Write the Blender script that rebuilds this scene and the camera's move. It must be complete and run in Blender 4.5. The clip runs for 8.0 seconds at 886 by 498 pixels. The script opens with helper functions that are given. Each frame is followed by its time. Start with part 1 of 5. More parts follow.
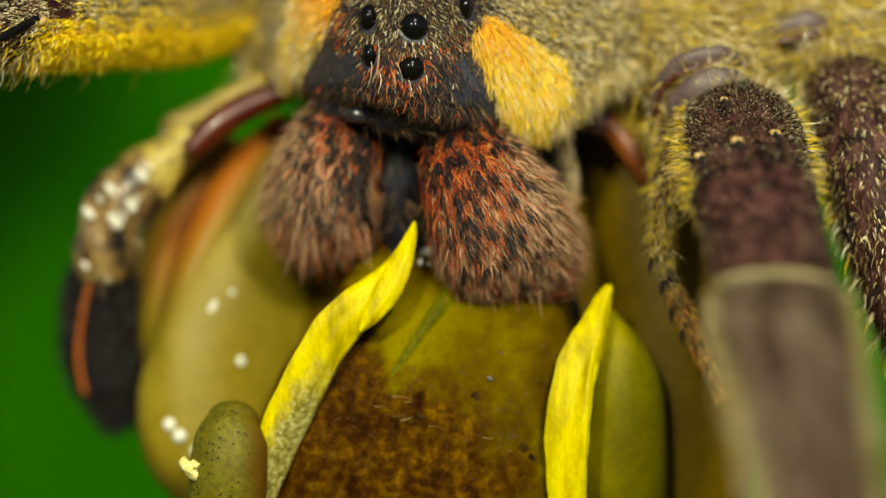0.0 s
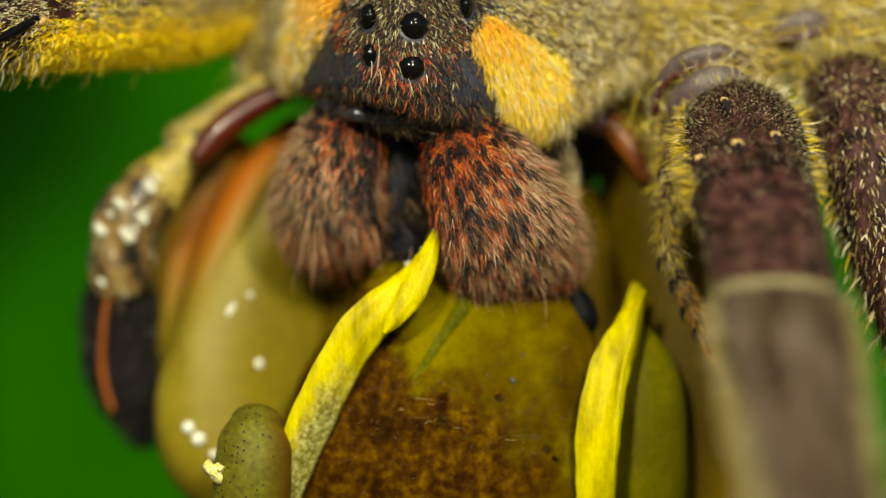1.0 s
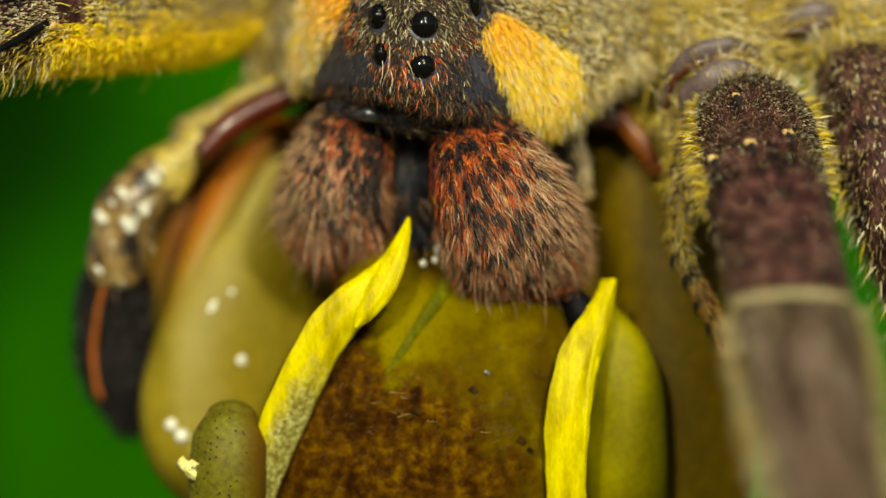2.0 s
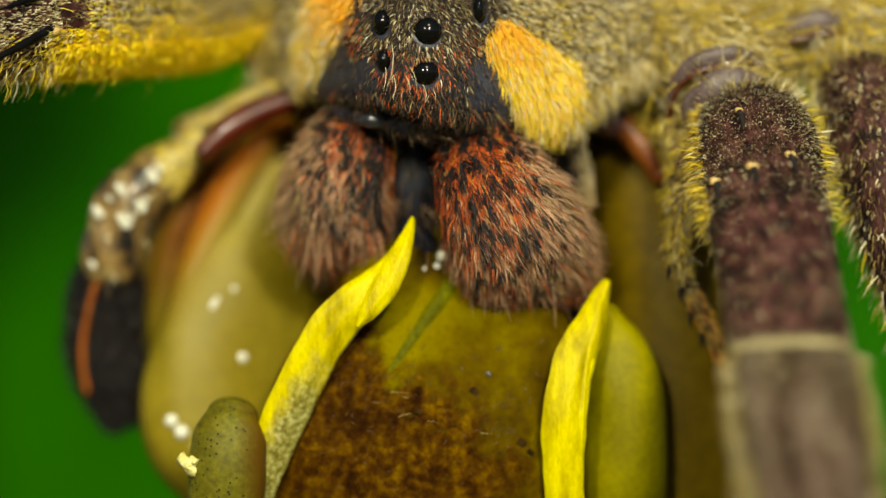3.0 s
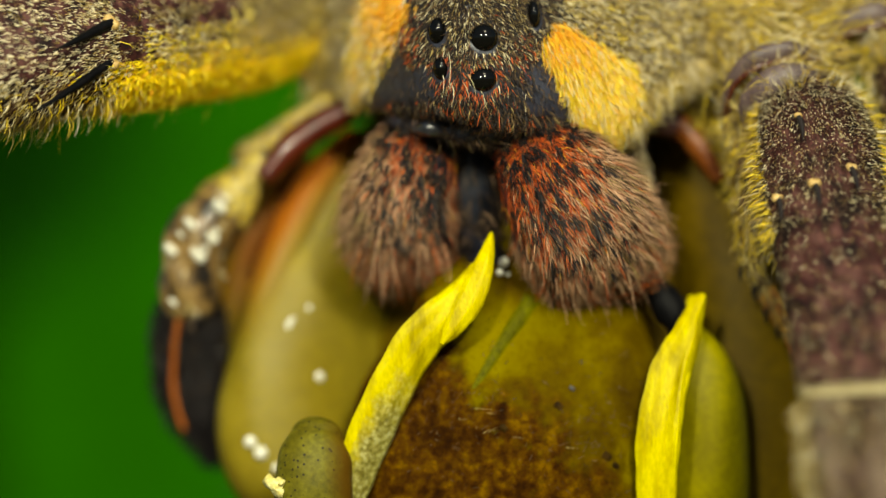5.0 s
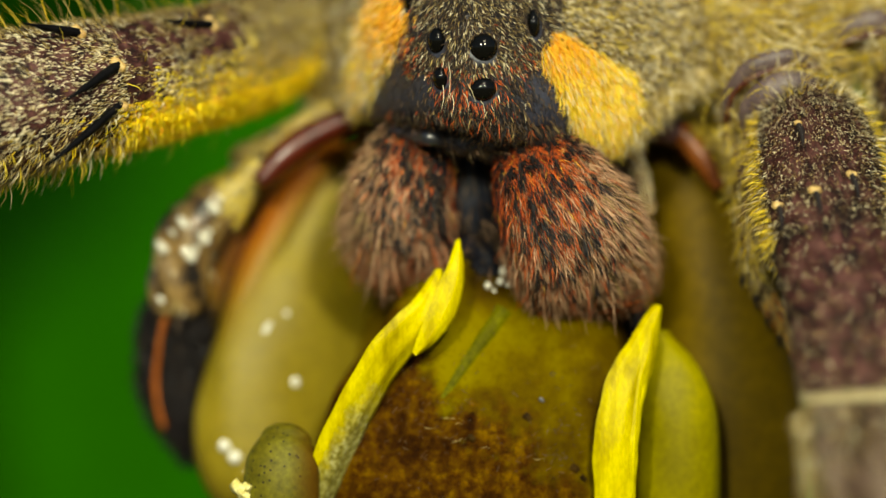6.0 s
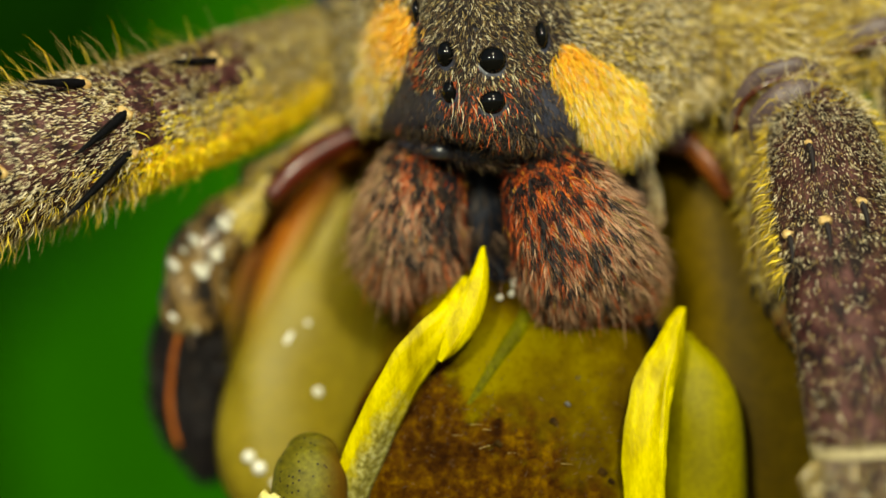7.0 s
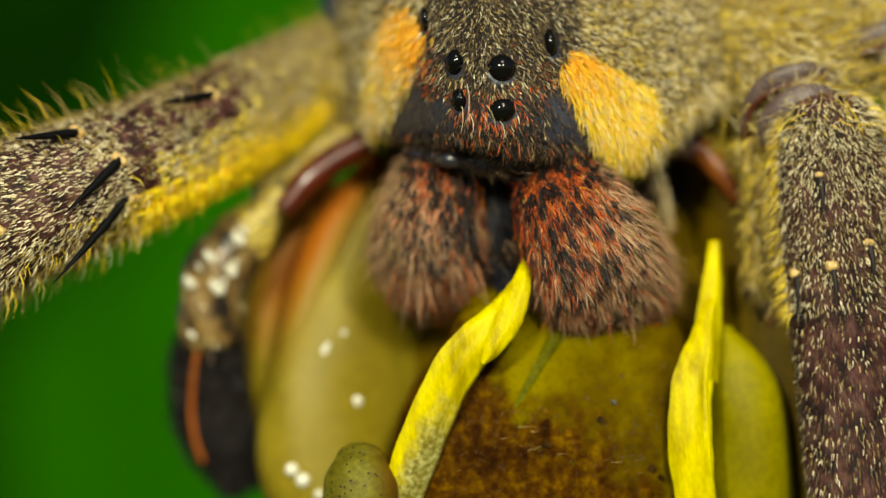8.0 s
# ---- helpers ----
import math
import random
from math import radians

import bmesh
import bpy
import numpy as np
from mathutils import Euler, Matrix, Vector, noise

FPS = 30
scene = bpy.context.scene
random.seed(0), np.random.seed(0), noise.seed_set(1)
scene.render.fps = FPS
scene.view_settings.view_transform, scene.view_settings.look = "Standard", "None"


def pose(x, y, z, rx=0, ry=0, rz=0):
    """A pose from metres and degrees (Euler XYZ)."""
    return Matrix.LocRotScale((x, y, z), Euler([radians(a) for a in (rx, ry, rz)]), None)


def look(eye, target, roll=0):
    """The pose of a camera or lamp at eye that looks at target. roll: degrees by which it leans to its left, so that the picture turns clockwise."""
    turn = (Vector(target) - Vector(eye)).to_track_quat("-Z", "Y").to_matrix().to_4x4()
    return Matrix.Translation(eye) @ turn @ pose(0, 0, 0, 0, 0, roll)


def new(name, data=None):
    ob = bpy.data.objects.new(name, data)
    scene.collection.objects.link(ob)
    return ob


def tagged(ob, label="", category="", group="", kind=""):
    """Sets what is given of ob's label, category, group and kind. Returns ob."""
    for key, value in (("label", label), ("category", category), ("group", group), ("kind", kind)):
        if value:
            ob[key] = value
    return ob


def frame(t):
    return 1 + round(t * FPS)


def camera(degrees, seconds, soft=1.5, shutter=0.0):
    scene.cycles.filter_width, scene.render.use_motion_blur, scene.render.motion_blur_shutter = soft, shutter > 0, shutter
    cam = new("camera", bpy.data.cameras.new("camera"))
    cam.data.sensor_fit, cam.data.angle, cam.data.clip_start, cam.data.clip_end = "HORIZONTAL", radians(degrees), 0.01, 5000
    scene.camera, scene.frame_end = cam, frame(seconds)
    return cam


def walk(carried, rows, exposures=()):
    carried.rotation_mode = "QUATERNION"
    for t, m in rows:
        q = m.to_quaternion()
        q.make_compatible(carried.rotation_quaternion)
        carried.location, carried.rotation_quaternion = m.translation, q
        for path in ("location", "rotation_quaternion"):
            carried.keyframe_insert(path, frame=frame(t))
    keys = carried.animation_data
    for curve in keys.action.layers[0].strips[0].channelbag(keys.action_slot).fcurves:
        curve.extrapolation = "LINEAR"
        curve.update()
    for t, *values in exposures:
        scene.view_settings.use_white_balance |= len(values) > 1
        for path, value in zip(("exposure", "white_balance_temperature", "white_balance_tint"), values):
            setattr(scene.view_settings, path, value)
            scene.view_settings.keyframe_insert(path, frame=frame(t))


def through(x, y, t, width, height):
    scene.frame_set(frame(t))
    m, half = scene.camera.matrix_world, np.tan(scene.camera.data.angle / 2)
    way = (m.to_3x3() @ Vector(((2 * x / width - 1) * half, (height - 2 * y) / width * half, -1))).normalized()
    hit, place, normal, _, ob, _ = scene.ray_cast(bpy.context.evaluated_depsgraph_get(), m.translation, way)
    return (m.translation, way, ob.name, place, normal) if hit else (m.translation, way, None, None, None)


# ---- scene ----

# A macro view: one unit of the plan is 0.02 mm; the plan's x runs right, its y runs down.
U = 2e-5
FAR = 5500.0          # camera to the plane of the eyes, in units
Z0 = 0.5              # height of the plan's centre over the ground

cam = camera(2 * math.degrees(math.atan(784 / FAR)), 8.0, soft=1.45)
cam.data.dof.use_dof = True
cam.data.dof.focus_distance = (FAR - 88) * U
cam.data.dof.aperture_fstop = cam.data.lens / 6.9


def W(x, y, d=0.0):
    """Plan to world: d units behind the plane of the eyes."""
    k = 1 + d / FAR
    return np.array(((x - 784) * k * U, d * U, Z0 + (441 - y) * k * U))


def eye_row(t, x, y, roll):
    e = W(x, y, 0)
    return t, look((e[0], -FAR * U, e[2]), (e[0], 0, e[2]), roll)


walk(cam, [eye_row(*r) for r in (
    (0, 784, 441, 0), (0.5, 784.1, 441.8, -0.06), (1, 783.2, 442.3, -0.1), (1.2, 776, 445.5, -0.55), (1.5, 759.2, 455.4, -1.75), (1.7, 757.7, 451.9, -1.6), (2.8, 757.5, 434.2, -0.8),
    (3, 754.6, 433.2, -0.84), (3.5, 724, 424.2, -0.97), (4, 697.2, 416.5, -1.33), (4.5, 657.5, 414.1, -2.68), (4.7, 649, 419, -2.8), (5.8, 641, 404.5, -3.05),
    (6, 643.9, 400.3, -3.15), (6.5, 634.3, 385.7, -3.66), (7, 625.6, 375.7, -3.93), (7.5, 616.8, 368.4, -4.15),
    (8, 606.9, 359.7, -4.52))], exposures=((0, 0, 7650, 2), (8, 0, 7650, 2)))

# ---- light: a shaded daylight sky, a soft sun, and the twin macro lamps that the eyes mirror ----
world = bpy.data.worlds.new("sky")
scene.world = world
world.use_nodes = True
wn = world.node_tree.nodes
sky = wn.new("ShaderNodeTexSky")
sky.sky_type, sky.sun_disc = "NISHITA", False
sky.sun_elevation, sky.sun_rotation = radians(50), radians(162)
wn["Background"].inputs["Strength"].default_value = 0.06
world.node_tree.links.new(sky.outputs[0], wn["Background"].inputs["Color"])
sun = new("sun", bpy.data.lights.new("sun", "SUN"))
sun.data.energy, sun.data.angle, sun.data.color = 1.2, radians(14), (1, 0.97, 0.80)
sun.matrix_world = look((0.25, -0.75, 1.45), (0, 0, 0.5))
for side in (-1, 1):
    lamp = new("macro_lamp", bpy.data.lights.new("macro_lamp", "AREA"))
    lamp.data.shape, lamp.data.size, lamp.data.energy, lamp.data.color = "DISK", 0.0125, 0.162, (1, 0.99, 0.84)
    e = W(735, 48)
    lamp.matrix_world = look((e[0] + side * 0.036, -0.122, e[2] + 0.054), (e[0], 0, e[2] - 0.004))


# ---- materials ----
def ramp(nodes, stops):
    node = nodes.new("ShaderNodeValToRGB")
    while len(node.color_ramp.elements) < len(stops):
        node.color_ramp.elements.new(0.5)
    for el, (p, c) in zip(node.color_ramp.elements, stops):
        el.position, el.color = p, (*c, 1)
    return node


def mat(name, stops, size=0.4, fine=0.06, rough=0.5, bump=0.3, spec=0.5, coat=0.0, sss=0.0, speck=None, grain=0.35, stretch=(1, 1, 1)):
    """stops: colours over a noise of size mm; fine: the grain's size in mm; speck: (colour, spacing mm, share)."""
    m = bpy.data.materials.new(name)
    m.use_nodes = True
    nodes, links = m.node_tree.nodes, m.node_tree.links
    b = nodes["Principled BSDF"]
    co = nodes.new("ShaderNodeTexCoord")
    mp = nodes.new("ShaderNodeMapping")
    mp.inputs["Scale"].default_value = stretch
    links.new(co.outputs["Object"], mp.inputs["Vector"])
    n1, n2 = nodes.new("ShaderNodeTexNoise"), nodes.new("ShaderNodeTexNoise")
    for n, mm, det in ((n1, size, 4), (n2, fine, 3)):
        n.inputs["Scale"].default_value = 1000.0 / mm
        n.inputs["Detail"].default_value = det
        links.new(mp.outputs[0], n.inputs["Vector"])
    r = ramp(nodes, stops)
    links.new(n1.outputs["Fac"], r.inputs["Fac"])
    r2 = ramp(nodes, ((0.3, (1 - grain,) * 3), (0.7, (1 + grain * 0.5,) * 3)))
    links.new(n2.outputs["Fac"], r2.inputs["Fac"])
    mul = nodes.new("ShaderNodeMixRGB")
    mul.blend_type, mul.inputs["Fac"].default_value = "MULTIPLY", 1
    links.new(r.outputs[0], mul.inputs[1]), links.new(r2.outputs[0], mul.inputs[2])
    colour = mul.outputs[0]
    if speck:
        vo = nodes.new("ShaderNodeTexVoronoi")
        vo.inputs["Scale"].default_value = 1000.0 / speck[1]
        links.new(mp.outputs[0], vo.inputs["Vector"])
        cut = ramp(nodes, ((speck[2], (1, 1, 1)), (speck[2] + 0.08, (0, 0, 0))))
        links.new(vo.outputs["Distance"], cut.inputs["Fac"])
        mx = nodes.new("ShaderNodeMixRGB")
        links.new(cut.outputs[0], mx.inputs[0]), links.new(colour, mx.inputs[1])
        mx.inputs[2].default_value = (*speck[0], 1)
        colour = mx.outputs[0]
    links.new(colour, b.inputs["Base Color"])
    bp = nodes.new("ShaderNodeBump")
    bp.inputs["Strength"].default_value, bp.inputs["Distance"].default_value = bump, 0.00006
    links.new(n2.outputs["Fac"], bp.inputs["Height"]), links.new(bp.outputs[0], b.inputs["Normal"])
    b.inputs["Roughness"].default_value, b.inputs["Specular IOR Level"].default_value = rough, spec
    b.inputs["Coat Weight"].default_value, b.inputs["Coat Roughness"].default_value = coat, 0.08
    if sss:
        b.inputs["Subsurface Weight"].default_value = sss
        b.inputs["Subsurface Radius"].default_value = (1.0, 0.8, 0.15)
        b.inputs["Subsurface Scale"].default_value = 0.0012
    return m


def hair_mat(name, dark, light, rough=0.55, through=0.15):
    m = bpy.data.materials.new(name)
    m.use_nodes = True
    nodes, links = m.node_tree.nodes, m.node_tree.links
    geo = nodes.new("ShaderNodeNewGeometry")
    r = ramp(nodes, ((0.0, dark), (1.0, light)))
    links.new(geo.outputs["Random Per Island"], r.inputs["Fac"])
    links.new(r.outputs[0], nodes["Principled BSDF"].inputs["Base Color"])
    b = nodes["Principled BSDF"]
    b.inputs["Roughness"].default_value, b.inputs["Specular IOR Level"].default_value = rough, 0.22
    tr = nodes.new("ShaderNodeBsdfTranslucent")
    links.new(r.outputs[0], tr.inputs["Color"])
    mx = nodes.new("ShaderNodeMixShader")
    mx.inputs[0].default_value = through
    links.new(b.outputs[0], mx.inputs[1]), links.new(tr.outputs[0], mx.inputs[2])
    links.new(mx.outputs[0], nodes["Material Output"].inputs["Surface"])
    return m


H = {
    "black": hair_mat("hair_black", (0.006, 0.005, 0.006), (0.03, 0.024, 0.025)),
    "brown": hair_mat("hair_brown", (0.05, 0.03, 0.018), (0.16, 0.10, 0.05)),
    "tan": hair_mat("hair_tan", (0.22, 0.152, 0.042), (0.53, 0.40, 0.15)),
    "pale": hair_mat("hair_pale", (0.55, 0.46, 0.26), (0.92, 0.84, 0.6)),
    "yellow": hair_mat("hair_yellow", (0.62, 0.42, 0.012), (0.95, 0.74, 0.09)),
    "straw": hair_mat("hair_straw", (0.98, 0.70, 0.016), (1.0, 0.86, 0.06), through=0.05),
    "gold": hair_mat("hair_gold", (0.80, 0.33, 0.01), (0.97, 0.60, 0.09)),
    "rust": hair_mat("hair_rust", (0.27, 0.030, 0.008), (0.70, 0.145, 0.030)),
    "pink": hair_mat("hair_pink_brown", (0.32, 0.175, 0.10), (0.72, 0.44, 0.275)),
}
HK = list(H)
M = {
    "cuticle": mat("dark_cuticle", ((0.3, (0.014, 0.016, 0.030)), (0.7, (0.042, 0.046, 0.072))), 0.8, 0.08, 0.36, 0.5, spec=0.6),
    "eye": mat("black_eye", ((0.3, (0.002, 0.002, 0.002)), (0.7, (0.003, 0.003, 0.003))), 2, 1, 0.03, 0.0, spec=0.25, grain=0),
    "chelicera": mat("chelicera_cuticle", ((0.3, (0.035, 0.014, 0.010)), (0.7, (0.095, 0.042, 0.028))), 0.7, 0.1, 0.5, spec=0.2),
    "fang": mat("fang_black", ((0.3, (0.0015, 0.0015, 0.002)), (0.7, (0.005, 0.005, 0.006))), 0.6, 0.1, 0.5, spec=0.06),
    "leg": mat("leg_cuticle", ((0.36, (0.010, 0.004, 0.004)), (0.5, (0.045, 0.014, 0.013)), (0.64, (0.100, 0.042, 0.037))), 0.5, 0.10, 0.55, spec=0.14, speck=((0.13, 0.09, 0.06), 0.42, 0.06), stretch=(1, 1, 0.6)),
    "band": mat("joint_band", ((0.3, (0.24, 0.19, 0.09)), (0.7, (0.38, 0.32, 0.17))), 0.8, 0.1, 0.5),
    "membrane": mat("joint_membrane", ((0.3, (0.058, 0.036, 0.037)), (0.7, (0.118, 0.082, 0.080))), 0.8, 0.12, 0.4, 0.15, spec=0.3),
    "red": mat("red_brown_cuticle", ((0.3, (0.040, 0.004, 0.002)), (0.7, (0.10, 0.013, 0.004))), 1.0, 0.1, 0.3, 0.1, coat=0.35),
    "palp": mat("palp_cuticle", ((0.35, (0.25, 0.19, 0.04)), (0.65, (0.52, 0.42, 0.12))), 1.2, 0.12, 0.45, speck=((0.02, 0.017, 0.014), 0.8, 0.22)),
    "palp_wet": mat("palp_wet_cuticle", ((0.38, (0.010, 0.008, 0.008)), (0.45, (0.13, 0.075, 0.026)), (0.6, (0.27, 0.17, 0.055)), (0.7, (0.42, 0.32, 0.13))), 0.9, 0.3, 0.4, 0.4, coat=0.15, stretch=(1, 1, 0.7)),
    "palp_tip": mat("palp_tip_black", ((0.3, (0.006, 0.006, 0.010)), (0.7, (0.026, 0.025, 0.036))), 0.6, 0.1, 0.5),
    "orange": mat("orange_stripe", ((0.3, (0.36, 0.080, 0.010)), (0.7, (0.58, 0.17, 0.03))), 0.5, 0.1, 0.5),
    "lobe": mat("prey_flesh", ((0.25, (0.125, 0.090, 0.002)), (0.75, (0.26, 0.198, 0.014))), 5.0, 0.5, 0.5, 0.12, spec=0.16, sss=0.4, grain=0.12),
    "side": mat("prey_side_green", ((0.3, (0.140, 0.118, 0.0006)), (0.7, (0.25, 0.216, 0.0012))), 2.5, 0.25, 0.55, 0.2, spec=0.12, sss=0.3, grain=0.2),
    "ribbon": mat("prey_yellow_band", ((0.33, (0.30, 0.235, 0.0006)), (0.43, (0.44, 0.35, 0.0008)), (0.6, (0.60, 0.50, 0.001))), 1.0, 0.10, 0.5, 0.5, spec=0.15, sss=0.25, grain=0.2, stretch=(1.8, 1, 0.45)),
    "pad": mat("prey_pad", ((0.3, (0.078, 0.064, 0.002)), (0.7, (0.15, 0.138, 0.009))), 1.5, 0.2, 0.55, 0.3, sss=0.3, spec=0.15, speck=((0.02, 0.016, 0.006), 0.24, 0.15)),
    "flank": mat("prey_flank", ((0.25, (0.068, 0.040, 0.0004)), (0.75, (0.126, 0.080, 0.0007))), 4.0, 0.4, 0.55, 0.2, spec=0.1, sss=0.25, grain=0.2),
    # for saliva drops and for painted glints, whose brightness is in the pale colour
    "wet": mat("drop_and_glint", ((0.3, (0.66, 0.65, 0.54)), (0.7, (0.78, 0.77, 0.68))), 1, 0.5, 0.12, 0.0, spec=0.9, coat=1.0, grain=0.05),
    "crumb": mat("crumb_pale", ((0.3, (0.6, 0.5, 0.12)), (0.7, (0.8, 0.75, 0.35))), 0.3, 0.1, 0.4),
    "leaf": mat("leaf_green", ((0.3, (0.012, 0.15, 0.0004)), (0.7, (0.03, 0.28, 0.001))), 30, 3, 0.7, 0.3, spec=0.08),
    # the leaf green darkened: background shade put into the colour
    "shaded_leaf": mat("leaf_shaded_green", ((0.3, (0.004, 0.041, 0.0004)), (0.7, (0.0095, 0.082, 0.0008))), 30, 3, 0.7, 0.3, spec=0.05),
    "stem": mat("stem_green", ((0.3, (0.04, 0.12, 0.02)), (0.7, (0.08, 0.2, 0.03))), 10, 1, 0.5),
    # ground out of view, made pale to throw light onto the undersides
    "ground": mat("ground_bounce", ((0.3, (0.13, 0.115, 0.04)), (0.7, (0.32, 0.27, 0.12))), 900, 40, 0.9),
}


def belly_mat():
    """Brown crusted underside of the prey that turns translucent olive towards its mouth end."""
    m = mat("prey_belly", ((0.3, (0.025, 0.008, 0.0006)), (0.5, (0.064, 0.024, 0.0007)), (0.7, (0.135, 0.064, 0.001))), 0.35, 0.05, 0.6, 0.6, spec=0.02, sss=0.08, grain=0.5, speck=((0.10, 0.025, 0.022), 3.2, 0.07))
    nodes, links = m.node_tree.nodes, m.node_tree.links
    b = nodes["Principled BSDF"]
    brown = b.inputs["Base Color"].links[0].from_socket
    co = nodes.new("ShaderNodeTexCoord")
    sep = nodes.new("ShaderNodeSeparateXYZ")
    links.new(co.outputs["Object"], sep.inputs[0])

    def noise(scale, detail, rough=0.5):
        n = nodes.new("ShaderNodeTexNoise")
        n.inputs["Scale"].default_value, n.inputs["Detail"].default_value, n.inputs["Roughness"].default_value = scale, detail, rough
        links.new(co.outputs["Object"], n.inputs["Vector"])
        return n.outputs["Fac"]

    def calc(op, p, q, r=None):
        n = nodes.new("ShaderNodeMath")
        n.operation = op
        for k, v in enumerate((p, q, r)):
            if isinstance(v, float):
                n.inputs[k].default_value = v
            elif v is not None:
                links.new(v, n.inputs[k])
        return n.outputs[0]
    # the crust's upper limit: uneven at three sizes, higher on one side
    edge = calc("MULTIPLY_ADD", noise(420, 10, 0.7), 0.022, calc("MULTIPLY_ADD", sep.outputs["X"], 1.1, -0.0120))
    level = calc("ADD", sep.outputs["Z"], edge)
    mr = nodes.new("ShaderNodeMapRange")
    mr.inputs["From Min"].default_value, mr.inputs["From Max"].default_value = -0.0080, -0.0042
    links.new(level, mr.inputs["Value"])
    olive = ramp(nodes, ((0.38, (0.038, 0.020, 0.0002)), (0.46, (0.072, 0.044, 0.0003)), (0.54, (0.104, 0.070, 0.0003)), (0.64, (0.165, 0.128, 0.0004))))
    links.new(noise(260, 9, 0.62), olive.inputs["Fac"])
    dots = ramp(nodes, ((0.34, (0.25, 0.2, 0.2)), (0.44, (1, 1, 1))))
    links.new(noise(5200, 2), dots.inputs["Fac"])
    om = nodes.new("ShaderNodeMixRGB")
    om.blend_type, om.inputs[0].default_value = "MULTIPLY", 0.2
    links.new(olive.outputs[0], om.inputs[1]), links.new(dots.outputs[0], om.inputs[2])
    mx = nodes.new("ShaderNodeMixRGB")
    patch = ramp(nodes, ((0.36, (0.42, 0.35, 0.32)), (0.5, (0.9, 0.85, 0.85)), (0.64, (1.25, 1.4, 1.1))))
    links.new(noise(750, 9, 0.68), patch.inputs["Fac"])
    bm_mix = nodes.new("ShaderNodeMixRGB")
    bm_mix.blend_type, bm_mix.inputs[0].default_value = "MULTIPLY", 1.0
    links.new(brown, bm_mix.inputs[1]), links.new(patch.outputs[0], bm_mix.inputs[2])
    links.new(mr.outputs[0], mx.inputs[0]), links.new(bm_mix.outputs[0], mx.inputs[1]), links.new(om.outputs[0], mx.inputs[2])
    links.new(mx.outputs[0], b.inputs["Base Color"])
    return m


M["belly"] = belly_mat()
M["shin"] = mat("shin_cuticle", ((0.36, (0.027, 0.013, 0.008)), (0.5, (0.074, 0.043, 0.030)), (0.64, (0.16, 0.115, 0.086))), 0.9, 0.16, 0.45, spec=0.25, speck=((0.26, 0.22, 0.15), 0.5, 0.12), stretch=(1, 1, 0.22))
M["yellow_skin"] = mat("yellow_cuticle", ((0.3, (0.68, 0.45, 0.008)), (0.7, (0.92, 0.68, 0.03))), 0.8, 0.1, 0.6, 0.6, spec=0.15, grain=0.3)
def drying_shaded_band():
    """The yellow band's skin, dried to grey along one edge lower down, with shade painted in."""
    m = M["ribbon"].copy()
    m.name = "prey_drying_shaded_band"
    nodes, links = m.node_tree.nodes, m.node_tree.links
    b = nodes["Principled BSDF"]
    yellow = b.inputs["Base Color"].links[0].from_socket
    co = nodes.new("ShaderNodeTexCoord")
    sep = nodes.new("ShaderNodeSeparateXYZ")
    links.new(co.outputs["Object"], sep.inputs[0])
    n, fine = nodes.new("ShaderNodeTexNoise"), nodes.new("ShaderNodeTexNoise")
    for q, scale in ((n, 1400), (fine, 6500)):
        q.inputs["Scale"].default_value, q.inputs["Detail"].default_value = scale, 5
        links.new(co.outputs["Object"], q.inputs["Vector"])
    def calc(op, p, q, r=0.0):
        k = nodes.new("ShaderNodeMath")
        k.operation = op
        for slot, v in zip(k.inputs, (p, q, r)):
            if isinstance(v, float):
                slot.default_value = v
            else:
                links.new(v, slot)
        return k.outputs[0]
    across = calc("ADD", calc("MULTIPLY_ADD", sep.outputs["Z"], -0.44, sep.outputs["X"]), calc("MULTIPLY_ADD", n.outputs["Fac"], 0.0011, 0.00284 - 0.00055))
    down = calc("MULTIPLY_ADD", sep.outputs["Z"], -1.0, calc("MULTIPLY_ADD", n.outputs["Fac"], 0.003, -0.0015))
    masks = []
    # the grey reaches further than the dried edge, to paint shade low on the band
    for v, lo, hi in ((across, -0.0005, -0.0001), (down, 0.0038, 0.0058)):
        r = nodes.new("ShaderNodeMapRange")
        r.inputs["From Min"].default_value, r.inputs["From Max"].default_value = lo, hi
        links.new(v, r.inputs["Value"])
        masks.append(r.outputs[0])
    grey = ramp(nodes, ((0.36, (0.11, 0.092, 0.012)), (0.5, (0.21, 0.185, 0.04)), (0.66, (0.36, 0.34, 0.13))))
    links.new(fine.outputs["Fac"], grey.inputs["Fac"])
    mx = nodes.new("ShaderNodeMixRGB")
    links.new(calc("MULTIPLY", *masks), mx.inputs[0]), links.new(yellow, mx.inputs[1]), links.new(grey.outputs[0], mx.inputs[2])
    links.new(mx.outputs[0], b.inputs["Base Color"])
    return m


M["drying_shaded"] = drying_shaded_band()


